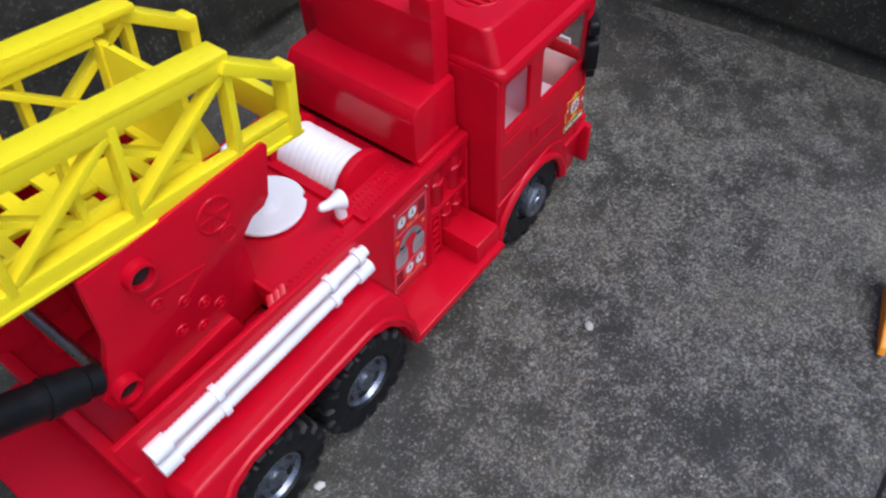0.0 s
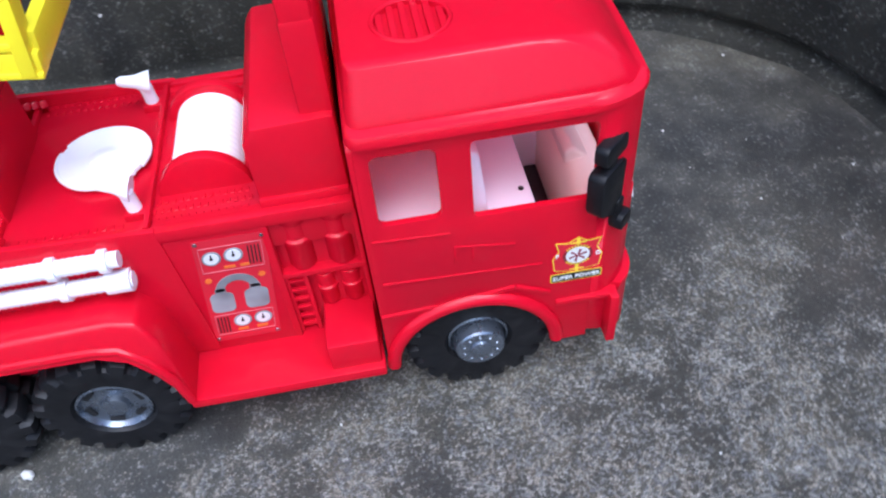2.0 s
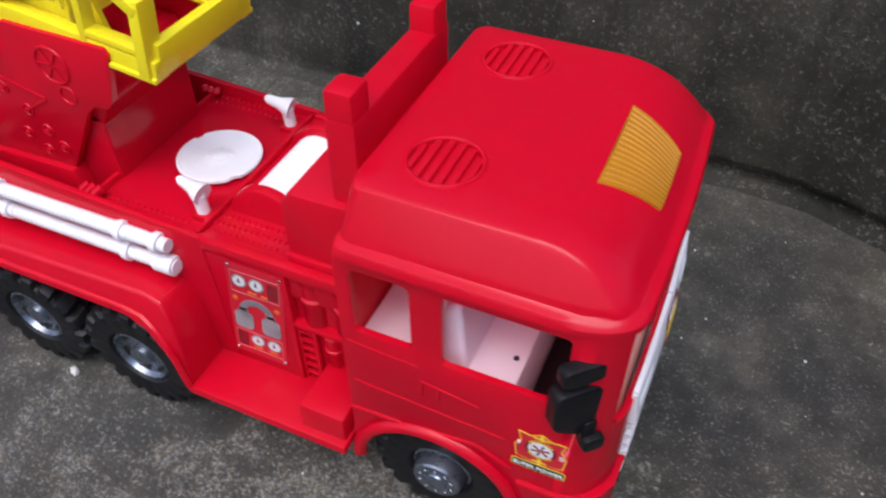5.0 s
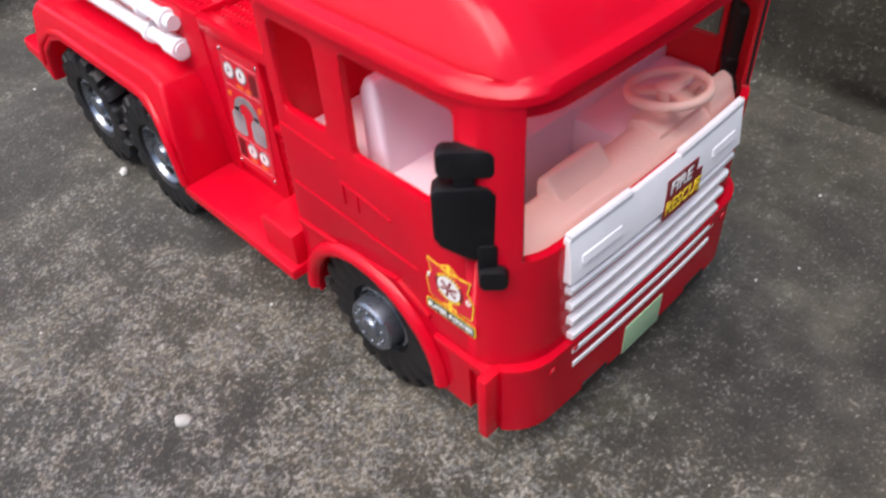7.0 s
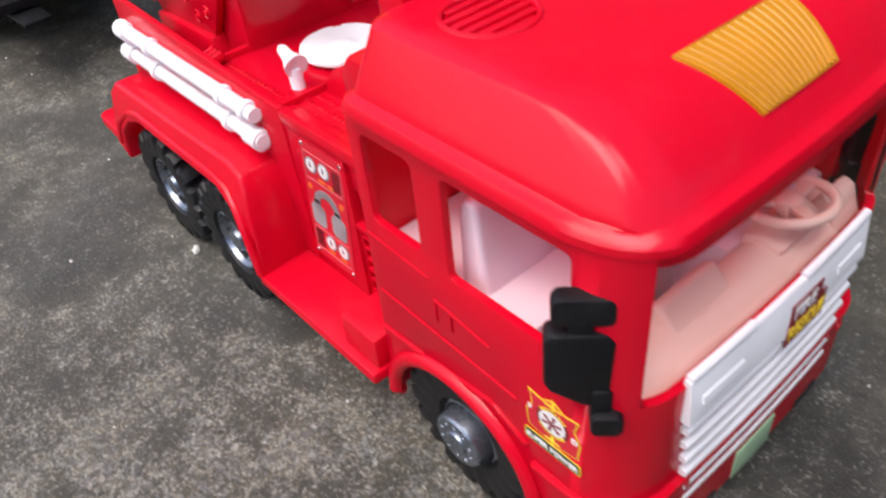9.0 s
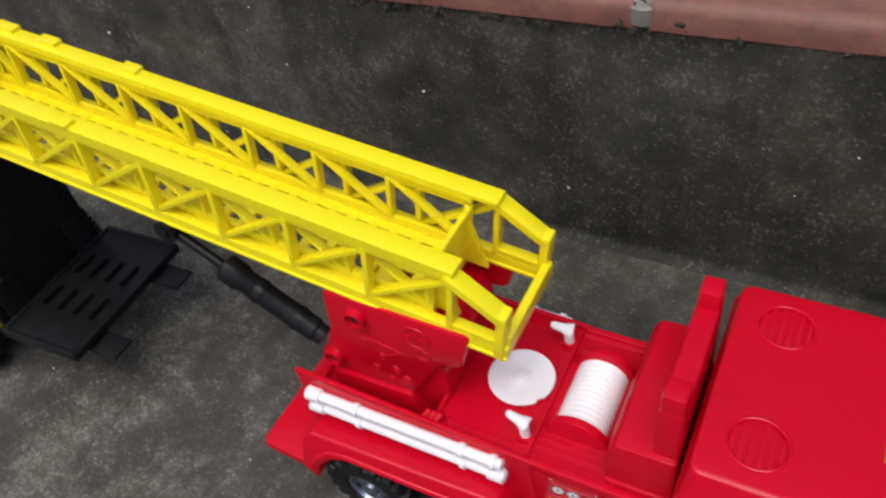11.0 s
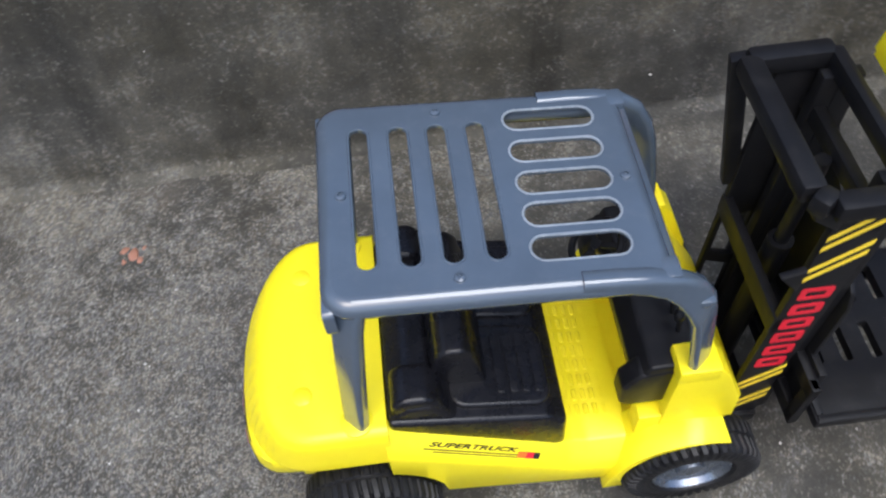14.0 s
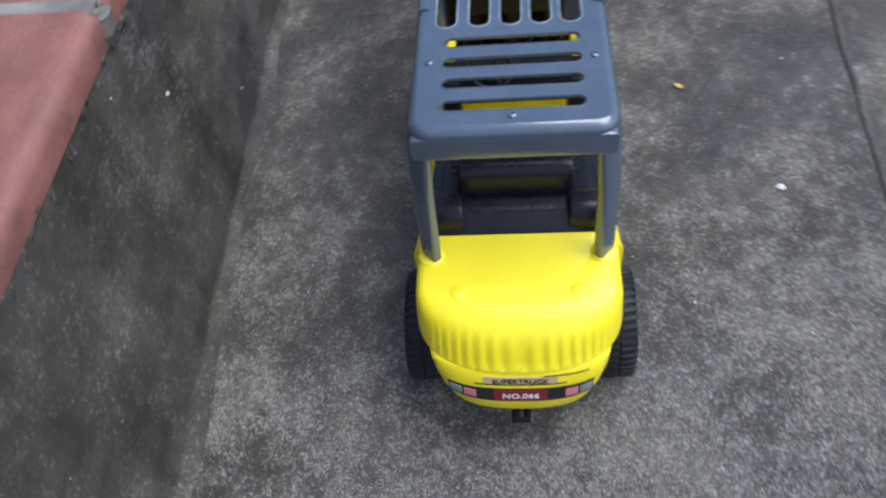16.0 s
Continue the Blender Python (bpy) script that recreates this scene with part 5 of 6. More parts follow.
    bm.transform(LM)
    part("tip_plate", bm, YELLOW_LADDER, ladder)
for y in (-0.0225, 0.0, 0.0225):
    bm = bmesh.new()
    beam(bm, (0.050, y, 0.0065), (S1 + 0.018, y, 0.0065), 0.0105 if y else 0.0140, 0.0030, 0.0005)
    bm.transform(LM)
    part("floor_strip", bm, YELLOW_LADDER, ladder)
for k in range(27):
    bm = bmesh.new()
    s = 0.054 + k * 0.0152
    beam(bm, (s, -LW + 0.004, 0.0066), (s, LW - 0.004, 0.0066), 0.0066, 0.0036, 0.0006)
    bm.transform(LM)
    part("rung", bm, YELLOW_LADDER, ladder)
def ladder_part(name, build):
    bm = bmesh.new()
    build(bm)
    bm.transform(LM)
    return part(name, bm, YELLOW_LADDER, ladder)


ladder_part("end_bar", lambda b: beam(b, (0.0025, -LW, 0.0080), (0.0025, LW, 0.0080), 0.0055, 0.0165, 0.0014))
ladder_part("end_panel", lambda b: box(b, (0.050, -LW + 0.005, 0.004), (0.0535, LW - 0.005, 0.0460), 0.0008))
for y in (-0.020, 0.020):
    ladder_part("gusset", lambda b: plate(b, [(0.036, 0.004), (0.052, 0.046), (0.0505, 0.046), (0.0505, 0.004)], "y", y - 0.0015, y + 0.0015, (), 0.0004))
ladder_part("tail_panel", lambda b: box(b, (S1 + 0.0120, -LW + 0.0050, 0.0040), (S1 + 0.0155, LW - 0.0050, 0.0505), 0.0010))
ladder_part("tip_bar", lambda b: box(b, (S1 + 0.0160, -LW + 0.006, 0.004), (S1 + 0.0215, LW - 0.006, 0.0200), 0.0010))


def pulley(b, y):
    tube(b, [(S1 + 0.0250, y - 0.0035, 0.0230), (S1 + 0.0250, y + 0.0035, 0.0230)], 0.0042, 14)
    box(b, (S1 + 0.0150, y - 0.002, 0.016), (S1 + 0.0255, y + 0.002, 0.0240), 0.0006)


for y in (-0.006, 0.006):
    ladder_part("tip_lug", lambda b: pulley(b, y))
ladder_part("under_bar", lambda b: box(b, (0.0900, -0.0290, -0.0055), (0.0960, 0.0290, 0.0040), 0.0010))
ladder_part("ram_lug", lambda b: box(b, (0.2400, -0.0330, -0.0050), (0.2520, -0.0280, 0.0040), 0.0010))


# the forklift, in its own frame: x towards its mast, y to its left -------------------------
forklift = tagged(new("toy_forklift"), "yellow plastic toy forklift with a blue-grey roof and black mast", "toy forklift")
forklift.matrix_basis = pose(-0.711, -0.022, 0, 0, 0, 2.3)

F_TYRE = tyre_mesh(0.0415, 0.026, 0.0245, 44, 0.0011, False)
F_RIM = rim_mesh(0.0245, 0.026, "plain")
for side in (-1, 1):
    wheel(forklift, -0.168, side * 0.0690, 0.0415, F_TYRE, F_RIM, None, side > 0)
    wheel(forklift, 0.026, side * 0.0690, 0.0415, F_TYRE, F_RIM, None, side > 0)
for x in (-0.168, 0.026):
    bm = bmesh.new()
    tube(bm, [(x, -0.062, 0.0415), (x, 0.062, 0.0415)], 0.0045, 10)
    part("axle", bm, BLACK, forklift)


def rump(w, xw, xr, xf, z, n=96, ripple=0.0, power=0.86):
    """Outline of the rounded tail at one height."""
    out = [(xf, w, z)]
    for k in range(n + 1):
        a = math.pi * k / n
        s, c = math.sin(a), math.cos(a)
        d = ripple * (1 if (k // 3) % 2 else -1) if 0.16 < k / n < 0.84 else 0.0
        y = w * math.copysign(abs(c) ** power, c)
        out.append((xw + (xr - xw) * s ** power + d * s, y + d * c * 0.5, z))
    return out + [(xf, -w, z)]


bm = bmesh.new()
levels = [(0.0650, -0.186, -0.2325, 0.0960, 0), (0.0672, -0.186, -0.2350, 0.0972, 0), (0.0682, -0.186, -0.2350, 0.0990, 0), (0.0684, -0.186, -0.2334, 0.1008, 0.0006), (0.0680, -0.186, -0.2308, 0.1080, 0.0006), (0.0674, -0.186, -0.2272, 0.1160, 0.00042), (0.0670, -0.186, -0.2240, 0.1215, 0.00020), (0.0664, -0.186, -0.2206, 0.1255, 0.0001), (0.0654, -0.186, -0.2165, 0.1285, 0), (0.0640, -0.186, -0.2115, 0.1306, 0), (0.0622, -0.186, -0.2060, 0.1317, 0), (0.0600, -0.186, -0.2010, 0.1322, 0)]
loft(bm, [ring_of(bm, rump(w, xw, xr, -0.150, z, 150, rp, 0.80)) for w, xw, xr, z, rp in levels])
tail = part("counterweight", bm, YELLOW, forklift, "", 50)
SKIRT = [(0.0470, 0.0440, -0.2370), (0.0490, 0.0470, -0.2395), (0.0560, 0.0515, -0.2420), (0.0700, 0.0562, -0.2418), (0.0840, 0.0590, -0.2388), (0.0965, 0.0598, -0.2350), (0.0985, 0.0585, -0.2325)]


def skirt_at(z):
    zs = [q[0] for q in SKIRT]
    return float(np.interp(z, zs, [q[1] for q in SKIRT])), float(np.interp(z, zs, [q[2] for q in SKIRT]))


bm = bmesh.new()
loft(bm, [ring_of(bm, rump(w, -0.2105, xr, -0.2085, z, 60, 0.0, 0.74)) for z, w, xr in SKIRT])
skirt = part("tail_skirt", bm, YELLOW, forklift)


def tail_strip(name, z0, z1, y0, y1, material, lift, label=""):
    """A sticker that follows the curve of the skirt."""
    bm = bmesh.new()
    rings = []
    for k in range(25):
        y = y0 + (y1 - y0) * k / 24
        pts = []
        for z in (z0, z1):
            w, xr = skirt_at(z)
            c = min(1.0, abs(y) / w) ** (1 / 0.74)
            pts.append(Vector((-0.2105 + (xr + 0.2105) * math.sqrt(max(0.0, 1 - c * c)) ** 0.74, y, z)))
        n = Vector((-1, y / 0.06 * 0.5, 0.05)).normalized()
        rings.append(ring_of(bm, [pts[0] + n * lift, pts[1] + n * lift, pts[1] - n * 0.0004, pts[0] - n * 0.0004]))
    loft(bm, rings)
    return part(name, bm, material, skirt, label)


tail_strip("tail_sticker", 0.0690, 0.0830, -0.0480, 0.0480, INK, 0.0004, "black and red number sticker")
tail_strip("red_field", 0.0702, 0.0818, -0.0175, 0.0175, INK_DARKRED, 0.0007)
for y0, y1, ink in ((-0.0375, -0.0295, INK_PINK), (-0.0470, -0.0390, INK_GREY), (0.0295, 0.0375, INK_PINK), (0.0390, 0.0470, INK_GREY)):
    tail_strip("emblem", 0.0722, 0.0798, y0, y1, ink, 0.0007)
tail_strip("name_strip", 0.0878, 0.0938, -0.0240, 0.0240, INK_BEIGE, 0.0004)
tail_strip("warning_line", 0.0864, 0.0870, -0.0300, 0.0300, INK, 0.0005)
tail_strip("warning_line", 0.0940, 0.0947, -0.0440, -0.0150, INK, 0.0005)
m = facing("-x", -0.2417, 0.0000, 0.0760) @ Matrix.Rotation(radians(-11), 4, "X")
lettering("number", "NO.066", 0.0074, m, INK_WHITE, skirt, 1.0)
m = facing("-x", -0.2378, 0.0000, 0.0905) @ Matrix.Rotation(radians(-16), 4, "X")
lettering("tail_lettering", "SUPERTRUCK", 0.0058, m, INK, skirt, 1.05)
bm = bmesh.new()
tube(bm, [(-0.236, 0.004, 0.0440), (-0.246, 0.004, 0.0450), (-0.246, -0.004, 0.0450), (-0.236, -0.004, 0.0440)], 0.0032, 10)
part("tow_hook", bm, BLACK, forklift)
for side in (-1, 1):
    bm = bmesh.new()
    turned(bm, [(0.0085, 0.1312), (0.0085, 0.1330), (0.0075, 0.1336), (0.0005, 0.1336)], (-0.1655, side * 0.0562, 0), "z", 22)
    part("post_socket", bm, YELLOW, tail)
    bm = bmesh.new()
    turned(bm, [(0.0060, 0.1310), (0.0054, 0.1324), (0.0036, 0.1331), (0.0005, 0.1333)], (-0.1940, side * 0.0380, 0), "z", 20)
    part("deck_stud", bm, YELLOW, tail)

# body sides, tub and floor
def tub_top(x):
    return float(np.interp(x, [-0.152, -0.140, -0.060, -0.048, -0.036, -0.012], [0.1290, 0.1215, 0.0770, 0.0700, 0.0670, 0.0665]))


def tub_low(x):
    if x < -0.1235:
        return 0.042 + math.sqrt(0.0465 ** 2 - (x + 0.168) ** 2)
    return float(np.interp(x, [-0.1235, -0.118, -0.022, -0.012], [0.0465, 0.0455, 0.0300, 0.0305]))


bm = bmesh.new()
rings = []
for k in range(57):
    x = -0.152 + 0.140 * k / 56
    t, b = tub_top(x), tub_low(x)
    d = min(1.0, (t - b) / 0.030)
    half = [(0.0575, t), (0.0600, t - 0.0010 * d), (0.0690, t - 0.0115 * d), (0.0712, t - 0.0150 * d), (0.0716, t - 0.0180 * d), (0.0716, b + 0.0020), (0.0700, b)]
    rings.append(ring_of(bm, [(x, -y, z) for y, z in half[::-1]] + [(x, y, z) for y, z in half]))
loft(bm, rings)
tub = part("body", bm, YELLOW, forklift, "", 50)
bm = bmesh.new()
box(bm, (-0.2100, -0.0500, 0.0440), (-0.1000, 0.0500, 0.1200), 0.002)
box(bm, (-0.1000, -0.0520, 0.0300), (0.0500, 0.0520, 0.0600), 0.002)
part("inner_body", bm, YELLOW, forklift)
bm = bmesh.new()
for i in range(5):
    for j in range(9):
        x, y = -0.0445 + i * 0.0055, -0.040 + j * 0.010
        box(bm, (x - 0.0016, y - 0.0038, 0.0640), (x + 0.0016, y + 0.0038, 0.0668 + 0.0006 * (4 - i)), 0.0006, None, 1)
tagged(part("floor_tread", bm, YELLOW, tub), "fine raised floor tread", kind="stuff")
for side in (-1, 1):
    bm = bmesh.new()
    outer = [(-0.0270, 0.0270), (-0.0225, 0.0480), (-0.0120, 0.0690), (0.0, 0.0800), (0.0140, 0.0858), (0.0280, 0.0855), (0.0410, 0.0815), (0.0400, 0.0795)] + arc(0.026, 0.0405, 0.0430, 70, 198, 14)
    plate(bm, outer, "y", side * 0.0450, side * 0.0765, (), 0.0016, None, 3)
    part("front_wing", bm, YELLOW, forklift)
    # side lettering, falling towards the front
    a, b = Vector((-0.1360, 0, tub_top(-0.136))), Vector((-0.0640, 0, tub_top(-0.064)))
    along = (b - a).normalized() * (1 if side < 0 else -1)
    out = Vector((0, side * 0.759, 0.651))
    out = (out - along * out.dot(along)).normalized()
    m = Matrix((along, out.cross(along), out)).transposed().to_4x4()
    m.translation = a.lerp(b, 0.42) + Vector((0, side * 0.0646, -0.0064)) + out * 0.0005
    lettering("side_lettering", "SUPERTRUCK", 0.0040, m, INK, tub, 2.3, 0.35)
    m2 = m.copy()
    bm, bo, br = bmesh.new(), bmesh.new(), bmesh.new()
    k = 1 if side < 0 else -1
    plate(bm, [(-0.0300, -0.0033), (0.0300, -0.0033), (0.0300, -0.0027), (-0.0300, -0.0027)], "z", 0, 0.0002, (), 0, m2)
    bl = bmesh.new()
    plate(bl, [(-0.0240, -0.0048), (0.0300, -0.0048), (0.0300, -0.0042), (-0.0240, -0.0042)], "z", 0, 0.0002, (), 0, m2)
    part("line", bl, INK, tub)
    x0, x1, x2, x3 = [(0.0300, 0.0360, 0.0410, 0.0450), (-0.0300, -0.0360, -0.0410, -0.0450)][0 if side < 0 else 1]
    be = bmesh.new()
    for mesh, p, q in ((bo, x0, x1), (br, x1, x2), (be, x2, x3)):
        p, q = min(p, q), max(p, q)
        plate(mesh, [(p, -0.0048), (q, -0.0048), (q, -0.0008), (p, -0.0008)], "z", 0, 0.0002, (), 0, m2)
    part("line", bm, INK, tub)
    part("sticker_black", be, INK, tub)
    part("sticker_orange", bo, INK_ORANGE, tub)
    part("sticker_red", br, INK_RED, tub)

# seat
bm = bmesh.new()
plate(bm, [(-0.1500, 0.1180), (-0.1490, 0.1318), (-0.0620, 0.1130), (-0.0520, 0.1040), (-0.0510, 0.0720), (-0.0580, 0.0700)], "y", -0.0605, 0.0605, (), 0.0085, None, 5)
seat = part("seat", bm, BLACK_GLOSS, forklift, "glossy black plastic bench seat")
slope = math.atan2(0.1318 - 0.1130, 0.087)
for y0, y1 in ((-0.0530, -0.0030), (0.0030, 0.0530)):
    c, h = (y0 + y1) / 2, (y1 - y0) / 2
    m = Matrix.Translation((-0.0880, c, 0.1195)) @ Matrix.Rotation(slope, 4, "Y")
    bm = bmesh.new()
    plate(bm, rounded(-0.0290, 0.0290, -h, h, 0.010), "z", -0.004, 0.0024, (), 0.0024, m, 4)
    cushion = part("cushion", bm, BLACK_GLOSS, seat)
    for k in range(4):
        bm = bmesh.new()
        x = 0.0010 + k * 0.0072
        plate(bm, rounded(x - 0.0027, x + 0.0027, -h + 0.007, h - 0.007, 0.002, 3), "z", 0.0012, 0.0036, (), 0.0013, m, 3)
        part("cushion_rib", bm, BLACK_GLOSS, cushion)
bm = bmesh.new()
plate(bm, [(-0.1495, 0.1180), (-0.1500, 0.1315), (-0.1380, 0.1420), (-0.1250, 0.1425), (-0.1100, 0.1200)], "y", -0.0580, 0.0580, (), 0.0040, None, 4)
part("seat_ledge", bm, BLACK_GLOSS, seat)
bm = bmesh.new()
plate(bm, [(-0.1270, 0.1300), (-0.1200, 0.1580), (-0.1150, 0.1625), (-0.1060, 0.1620), (-0.1010, 0.1560), (-0.0930, 0.1200)], "y", -0.0390, 0.0390, (), 0.0075, None, 5)
back = part("backrest", bm, BLACK_GLOSS, seat)
for side in (-1, 1):
    bm = bmesh.new()
    plate(bm, [(-0.1480, 0.1300), (-0.1460, 0.1440), (-0.1400, 0.1490), (-0.1270, 0.1480), (-0.1210, 0.1420), (-0.1150, 0.1220)], "y", side * 0.0340, side * 0.0570, (), 0.0060, None, 5)
    part("back_wing", bm, BLACK_GLOSS, back)

# cowl, dash, levers and steering wheel
bm = bmesh.new()
plate(bm, [(0.0060, 0.0600), (0.0060, 0.1360), (0.0220, 0.1360), (0.0280, 0.1310), (0.0560, 0.0820), (0.0540, 0.0600)], "y", -0.0500, 0.0500, (), 0.0022, None, 3)
cowl = part("cowl", bm, YELLOW, forklift)
for side in (-1, 1):
    bm = bmesh.new()
    plate(bm, [(0.0030, 0.0800), (0.0030, 0.1500), (0.0230, 0.1500), (0.0300, 0.1420), (0.0440, 0.1080), (0.0460, 0.0830)], "y", side * 0.0450, side * 0.0610, (), 0.0012)
    box(bm, (0.0020, min(side * 0.0440, side * 0.0620), 0.1400), (0.0240, max(side * 0.0440, side * 0.0620), 0.1515), 0.0012)
    box(bm, (-0.0100, min(side * 0.0470, side * 0.0600), 0.0700), (0.0060, max(side * 0.0470, side * 0.0600), 0.0930), 0.0012)
    part("post_socket", bm, YELLOW, cowl)
bm = bmesh.new()
plate(bm, [(-0.0080, 0.1110), (-0.0150, 0.1170), (-0.0165, 0.1290), (-0.0100, 0.1450), (0.0170, 0.1460), (0.0180, 0.1110)], "y", -0.0540, 0.0540, (), 0.0022, None, 3)
for side in (-1, 1):
    plate(bm, [(-0.0180, 0.1020), (-0.0225, 0.1070), (-0.0225, 0.1240), (-0.0140, 0.1380), (0.0040, 0.1400), (0.0040, 0.1020)], "y", side * 0.0410, side * 0.0545, (), 0.0022, None, 3)
dash = part("dashboard", bm, BLACK, forklift)
bm = bmesh.new()
tilt = Matrix.Translation((-0.0250, 0.0160, 0.1620)) @ Matrix.Rotation(radians(-32), 4, "Y")
hoop(bm, (0, 0, 0), "z", 0.0150, 0.0022, 32, 8, tilt)
for a in (90, 210, 330):
    p = bmesh.new()
    beam(p, (0, 0, -0.001), (0.0148 * math.cos(radians(a)), 0.0148 * math.sin(radians(a)), 0), 0.0034, 0.0022, 0.0006)
    merge(bm, p, tilt)
p = bmesh.new()
tube(p, [(0, 0, -0.026), (0, 0, 0.001)], 0.0034, 12)
merge(bm, p, tilt)
part("steering_wheel", bm, BLACK, dash)
for y in (-0.0120, -0.0230, -0.0340):
    bm = bmesh.new()
    tube(bm, [(0.0100, y, 0.1420), (0.0080, y, 0.1560), (0.0072, y, 0.1590), (0.0066, y, 0.1640), (0.0060, y, 0.1660)], [0.0013, 0.0013, 0.0026, 0.0028, 0.0010], 10)
    part("lever", bm, BLACK, dash)

# roof
RS = Matrix.Identity(4)
RS[2][0], RS[2][3] = -0.0750, 0.2345
RX0, RX1, RW = -0.1580, -0.0210, 0.0520
bm = bmesh.new()
slots = [rounded(x - 0.0048, x + 0.0048, -0.0405, 0.0400, 0.0047, 4) for x in (-0.1435, -0.1250, -0.1070, -0.0885)]
slots += [rounded(-0.0745, -0.0305, y - 0.0066, y + 0.0066, 0.0064, 4) for y in (0.0390, 0.0190, 0.0, -0.0180, -0.0360)]
edge = rounded(RX0, RX1, -RW, RW, 0.006, 5, (0.003, 0.003, 0.007, 0.007))
plate(bm, edge, "z", 0.0010, 0.0036, [s[::-1] for s in slots], 0.0, RS)
roof = part("roof", bm, GREY, forklift, "blue-grey plastic slotted roof guard")
bm = bmesh.new()
ring = edge + edge[:2]
tube(bm, [RS @ Vector((u, v, -0.0028)) for u, v in ring], 0.0063, 12, 1.0)
part("roof_edge", bm, GREY, roof)
bm = bmesh.new()
fascia = rounded(-0.0568, 0.0568, 0.2275, 0.2438, 0.003, 4)
plate(bm, fascia, "x", -0.1642, -0.1590, (), 0.0007, None, 2)
part("rear_rim", bm, GREY, roof)
bm = bmesh.new()
plate(bm, [(-0.0250, 0.2388), (-0.0180, 0.2380), (-0.0120, 0.2342), (-0.0095, 0.2280), (-0.0115, 0.2270), (-0.0140, 0.2318), (-0.0190, 0.2346), (-0.0250, 0.2356)], "y", -0.0500, 0.0500, (), 0.0008)
part("front_rim", bm, GREY, roof)
# the front five lips are paler: their edge highlights are put into the colour
for k, s in enumerate(slots):
    bm = bmesh.new()
    tube(bm, [RS @ Vector((u, v, 0.0034)) for u, v in s + s[:1]], 0.0007, 6)
    part("slot_lip", bm, GREY if k < 4 else GREY_HIGHLIGHT, roof)
for x, y in ((-0.1530, 0.0), (-0.0240, 0.0), (-0.1060, -0.0475), (-0.1060, 0.0475)):
    bm = bmesh.new()
    c = RS @ Vector((x, y, 0.0034))
    turned(bm, [(0.0026, c.z), (0.0024, c.z + 0.0012), (0.0012, c.z + 0.0016), (0.0010, c.z + 0.0008), (0.0003, c.z + 0.0008)], (c.x, c.y, 0), "z", 14)
    part("roof_stud", bm, GREY, roof)
for side in (-1, 1):
    bm = bmesh.new()
    stations = [(-0.1520, 0.0500, 0.2440, 0.0092, 0.0036), (-0.1542, 0.0512, 0.2380, 0.0088, 0.0036), (-0.1562, 0.0530, 0.2260, 0.0082, 0.0034), (-0.1595, 0.0549, 0.1950, 0.0076, 0.0038), (-0.1628, 0.0555, 0.1600, 0.0072, 0.0037), (-0.1652, 0.0560, 0.1330, 0.0070, 0.0036), (-0.1655, 0.0560, 0.1280, 0.0070, 0.0036)]
    rings = []
    long, short = Vector((0.707, side * 0.707, 0)), Vector((-side * 0.707, 0.707, 0))
    for x, y, z, deep, wide in stations:
        rings.append(ring_of(bm, [Vector((x, side * y, z)) + long * u + short * v for u, v in rounded(-deep, deep, -wide, wide, 0.0024, 3)]))
    loft(bm, rings)
    part("rear_post", bm, GREY, roof)
    bm = bmesh.new()
    curve = [(-0.0560, 0.2385), (-0.0400, 0.2370), (-0.0270, 0.2345), (-0.0160, 0.2305), (-0.0075, 0.2240), (-0.0010, 0.2140), (0.0040, 0.2010), (0.0085, 0.1800), (0.0125, 0.1560), (0.0135, 0.1450)]
    deep = [0.0050, 0.0056, 0.0066, 0.0078, 0.0086, 0.0086, 0.0080, 0.0074, 0.0070, 0.0070]
    flat = [0.0046, 0.0046, 0.0046, 0.0045, 0.0042, 0.0038, 0.0034, 0.0030, 0.0028, 0.0028]
    rings = []
    for k, (x, z) in enumerate(curve):
        (xa, za), (xb, zb) = curve[max(0, k - 1)], curve[min(len(curve) - 1, k + 1)]
        way = Vector((xb - xa, 0, zb - za)).normalized()
        turn = radians(40) * min(1.0, max(0.0, (k - 2) / 4))
        flank = Vector((-side * math.sin(turn) * way.z, math.cos(turn), 0)) if k > 2 else Vector((0, 1, 0))
        across = flank.cross(way).normalized()
        flank = way.cross(across).normalized()
        mid = Vector((x, side * (0.0530 + 0.0015 * min(1, k / 5)), z))
        rings.append(ring_of(bm, [mid + across * u + flank * v for u, v in rounded(-deep[k], deep[k], -flat[k], flat[k], flat[k] * 0.75, 4)]))
    loft(bm, rings)
    part("front_post", bm, GREY, roof)
    bm = bmesh.new()
    box(bm, (-0.0240, min(side * 0.0450, side * 0.0560), 0.2330), (-0.0130, max(side * 0.0450, side * 0.0560), 0.2395), 0.0016)
    box(bm, (-0.0030, min(side * 0.0500, side * 0.0590), 0.2140), (0.0050, max(side * 0.0500, side * 0.0590), 0.2190), 0.0014)
    part("roof_tab", bm, GREY, roof)

# mast, carriage, pallet and forks
bm = bmesh.new()
box(bm, (0.0520, -0.0450, 0.0250), (0.0800, 0.0450, 0.0360), 0.0015)
mast = part("mast", bm, BLACK, forklift, "black plastic lifting mast")
ringtop = [(0.0460, -0.0460), (0.0810, -0.0460), (0.0810, 0.0410), (0.0405, 0.0410), (0.0405, -0.0390)]
for (x0, y0), (x1, y1) in zip(ringtop, ringtop[1:] + ringtop[:1]):
    bm = bmesh.new()
    beam(bm, (x0, y0, 0.2610), (x1, y1, 0.2610), 0.0070 if x0 > 0.08 and x1 > 0.08 else 0.0108, 0.0106, 0.0028)
    part("top_bar", bm, BLACK, mast)
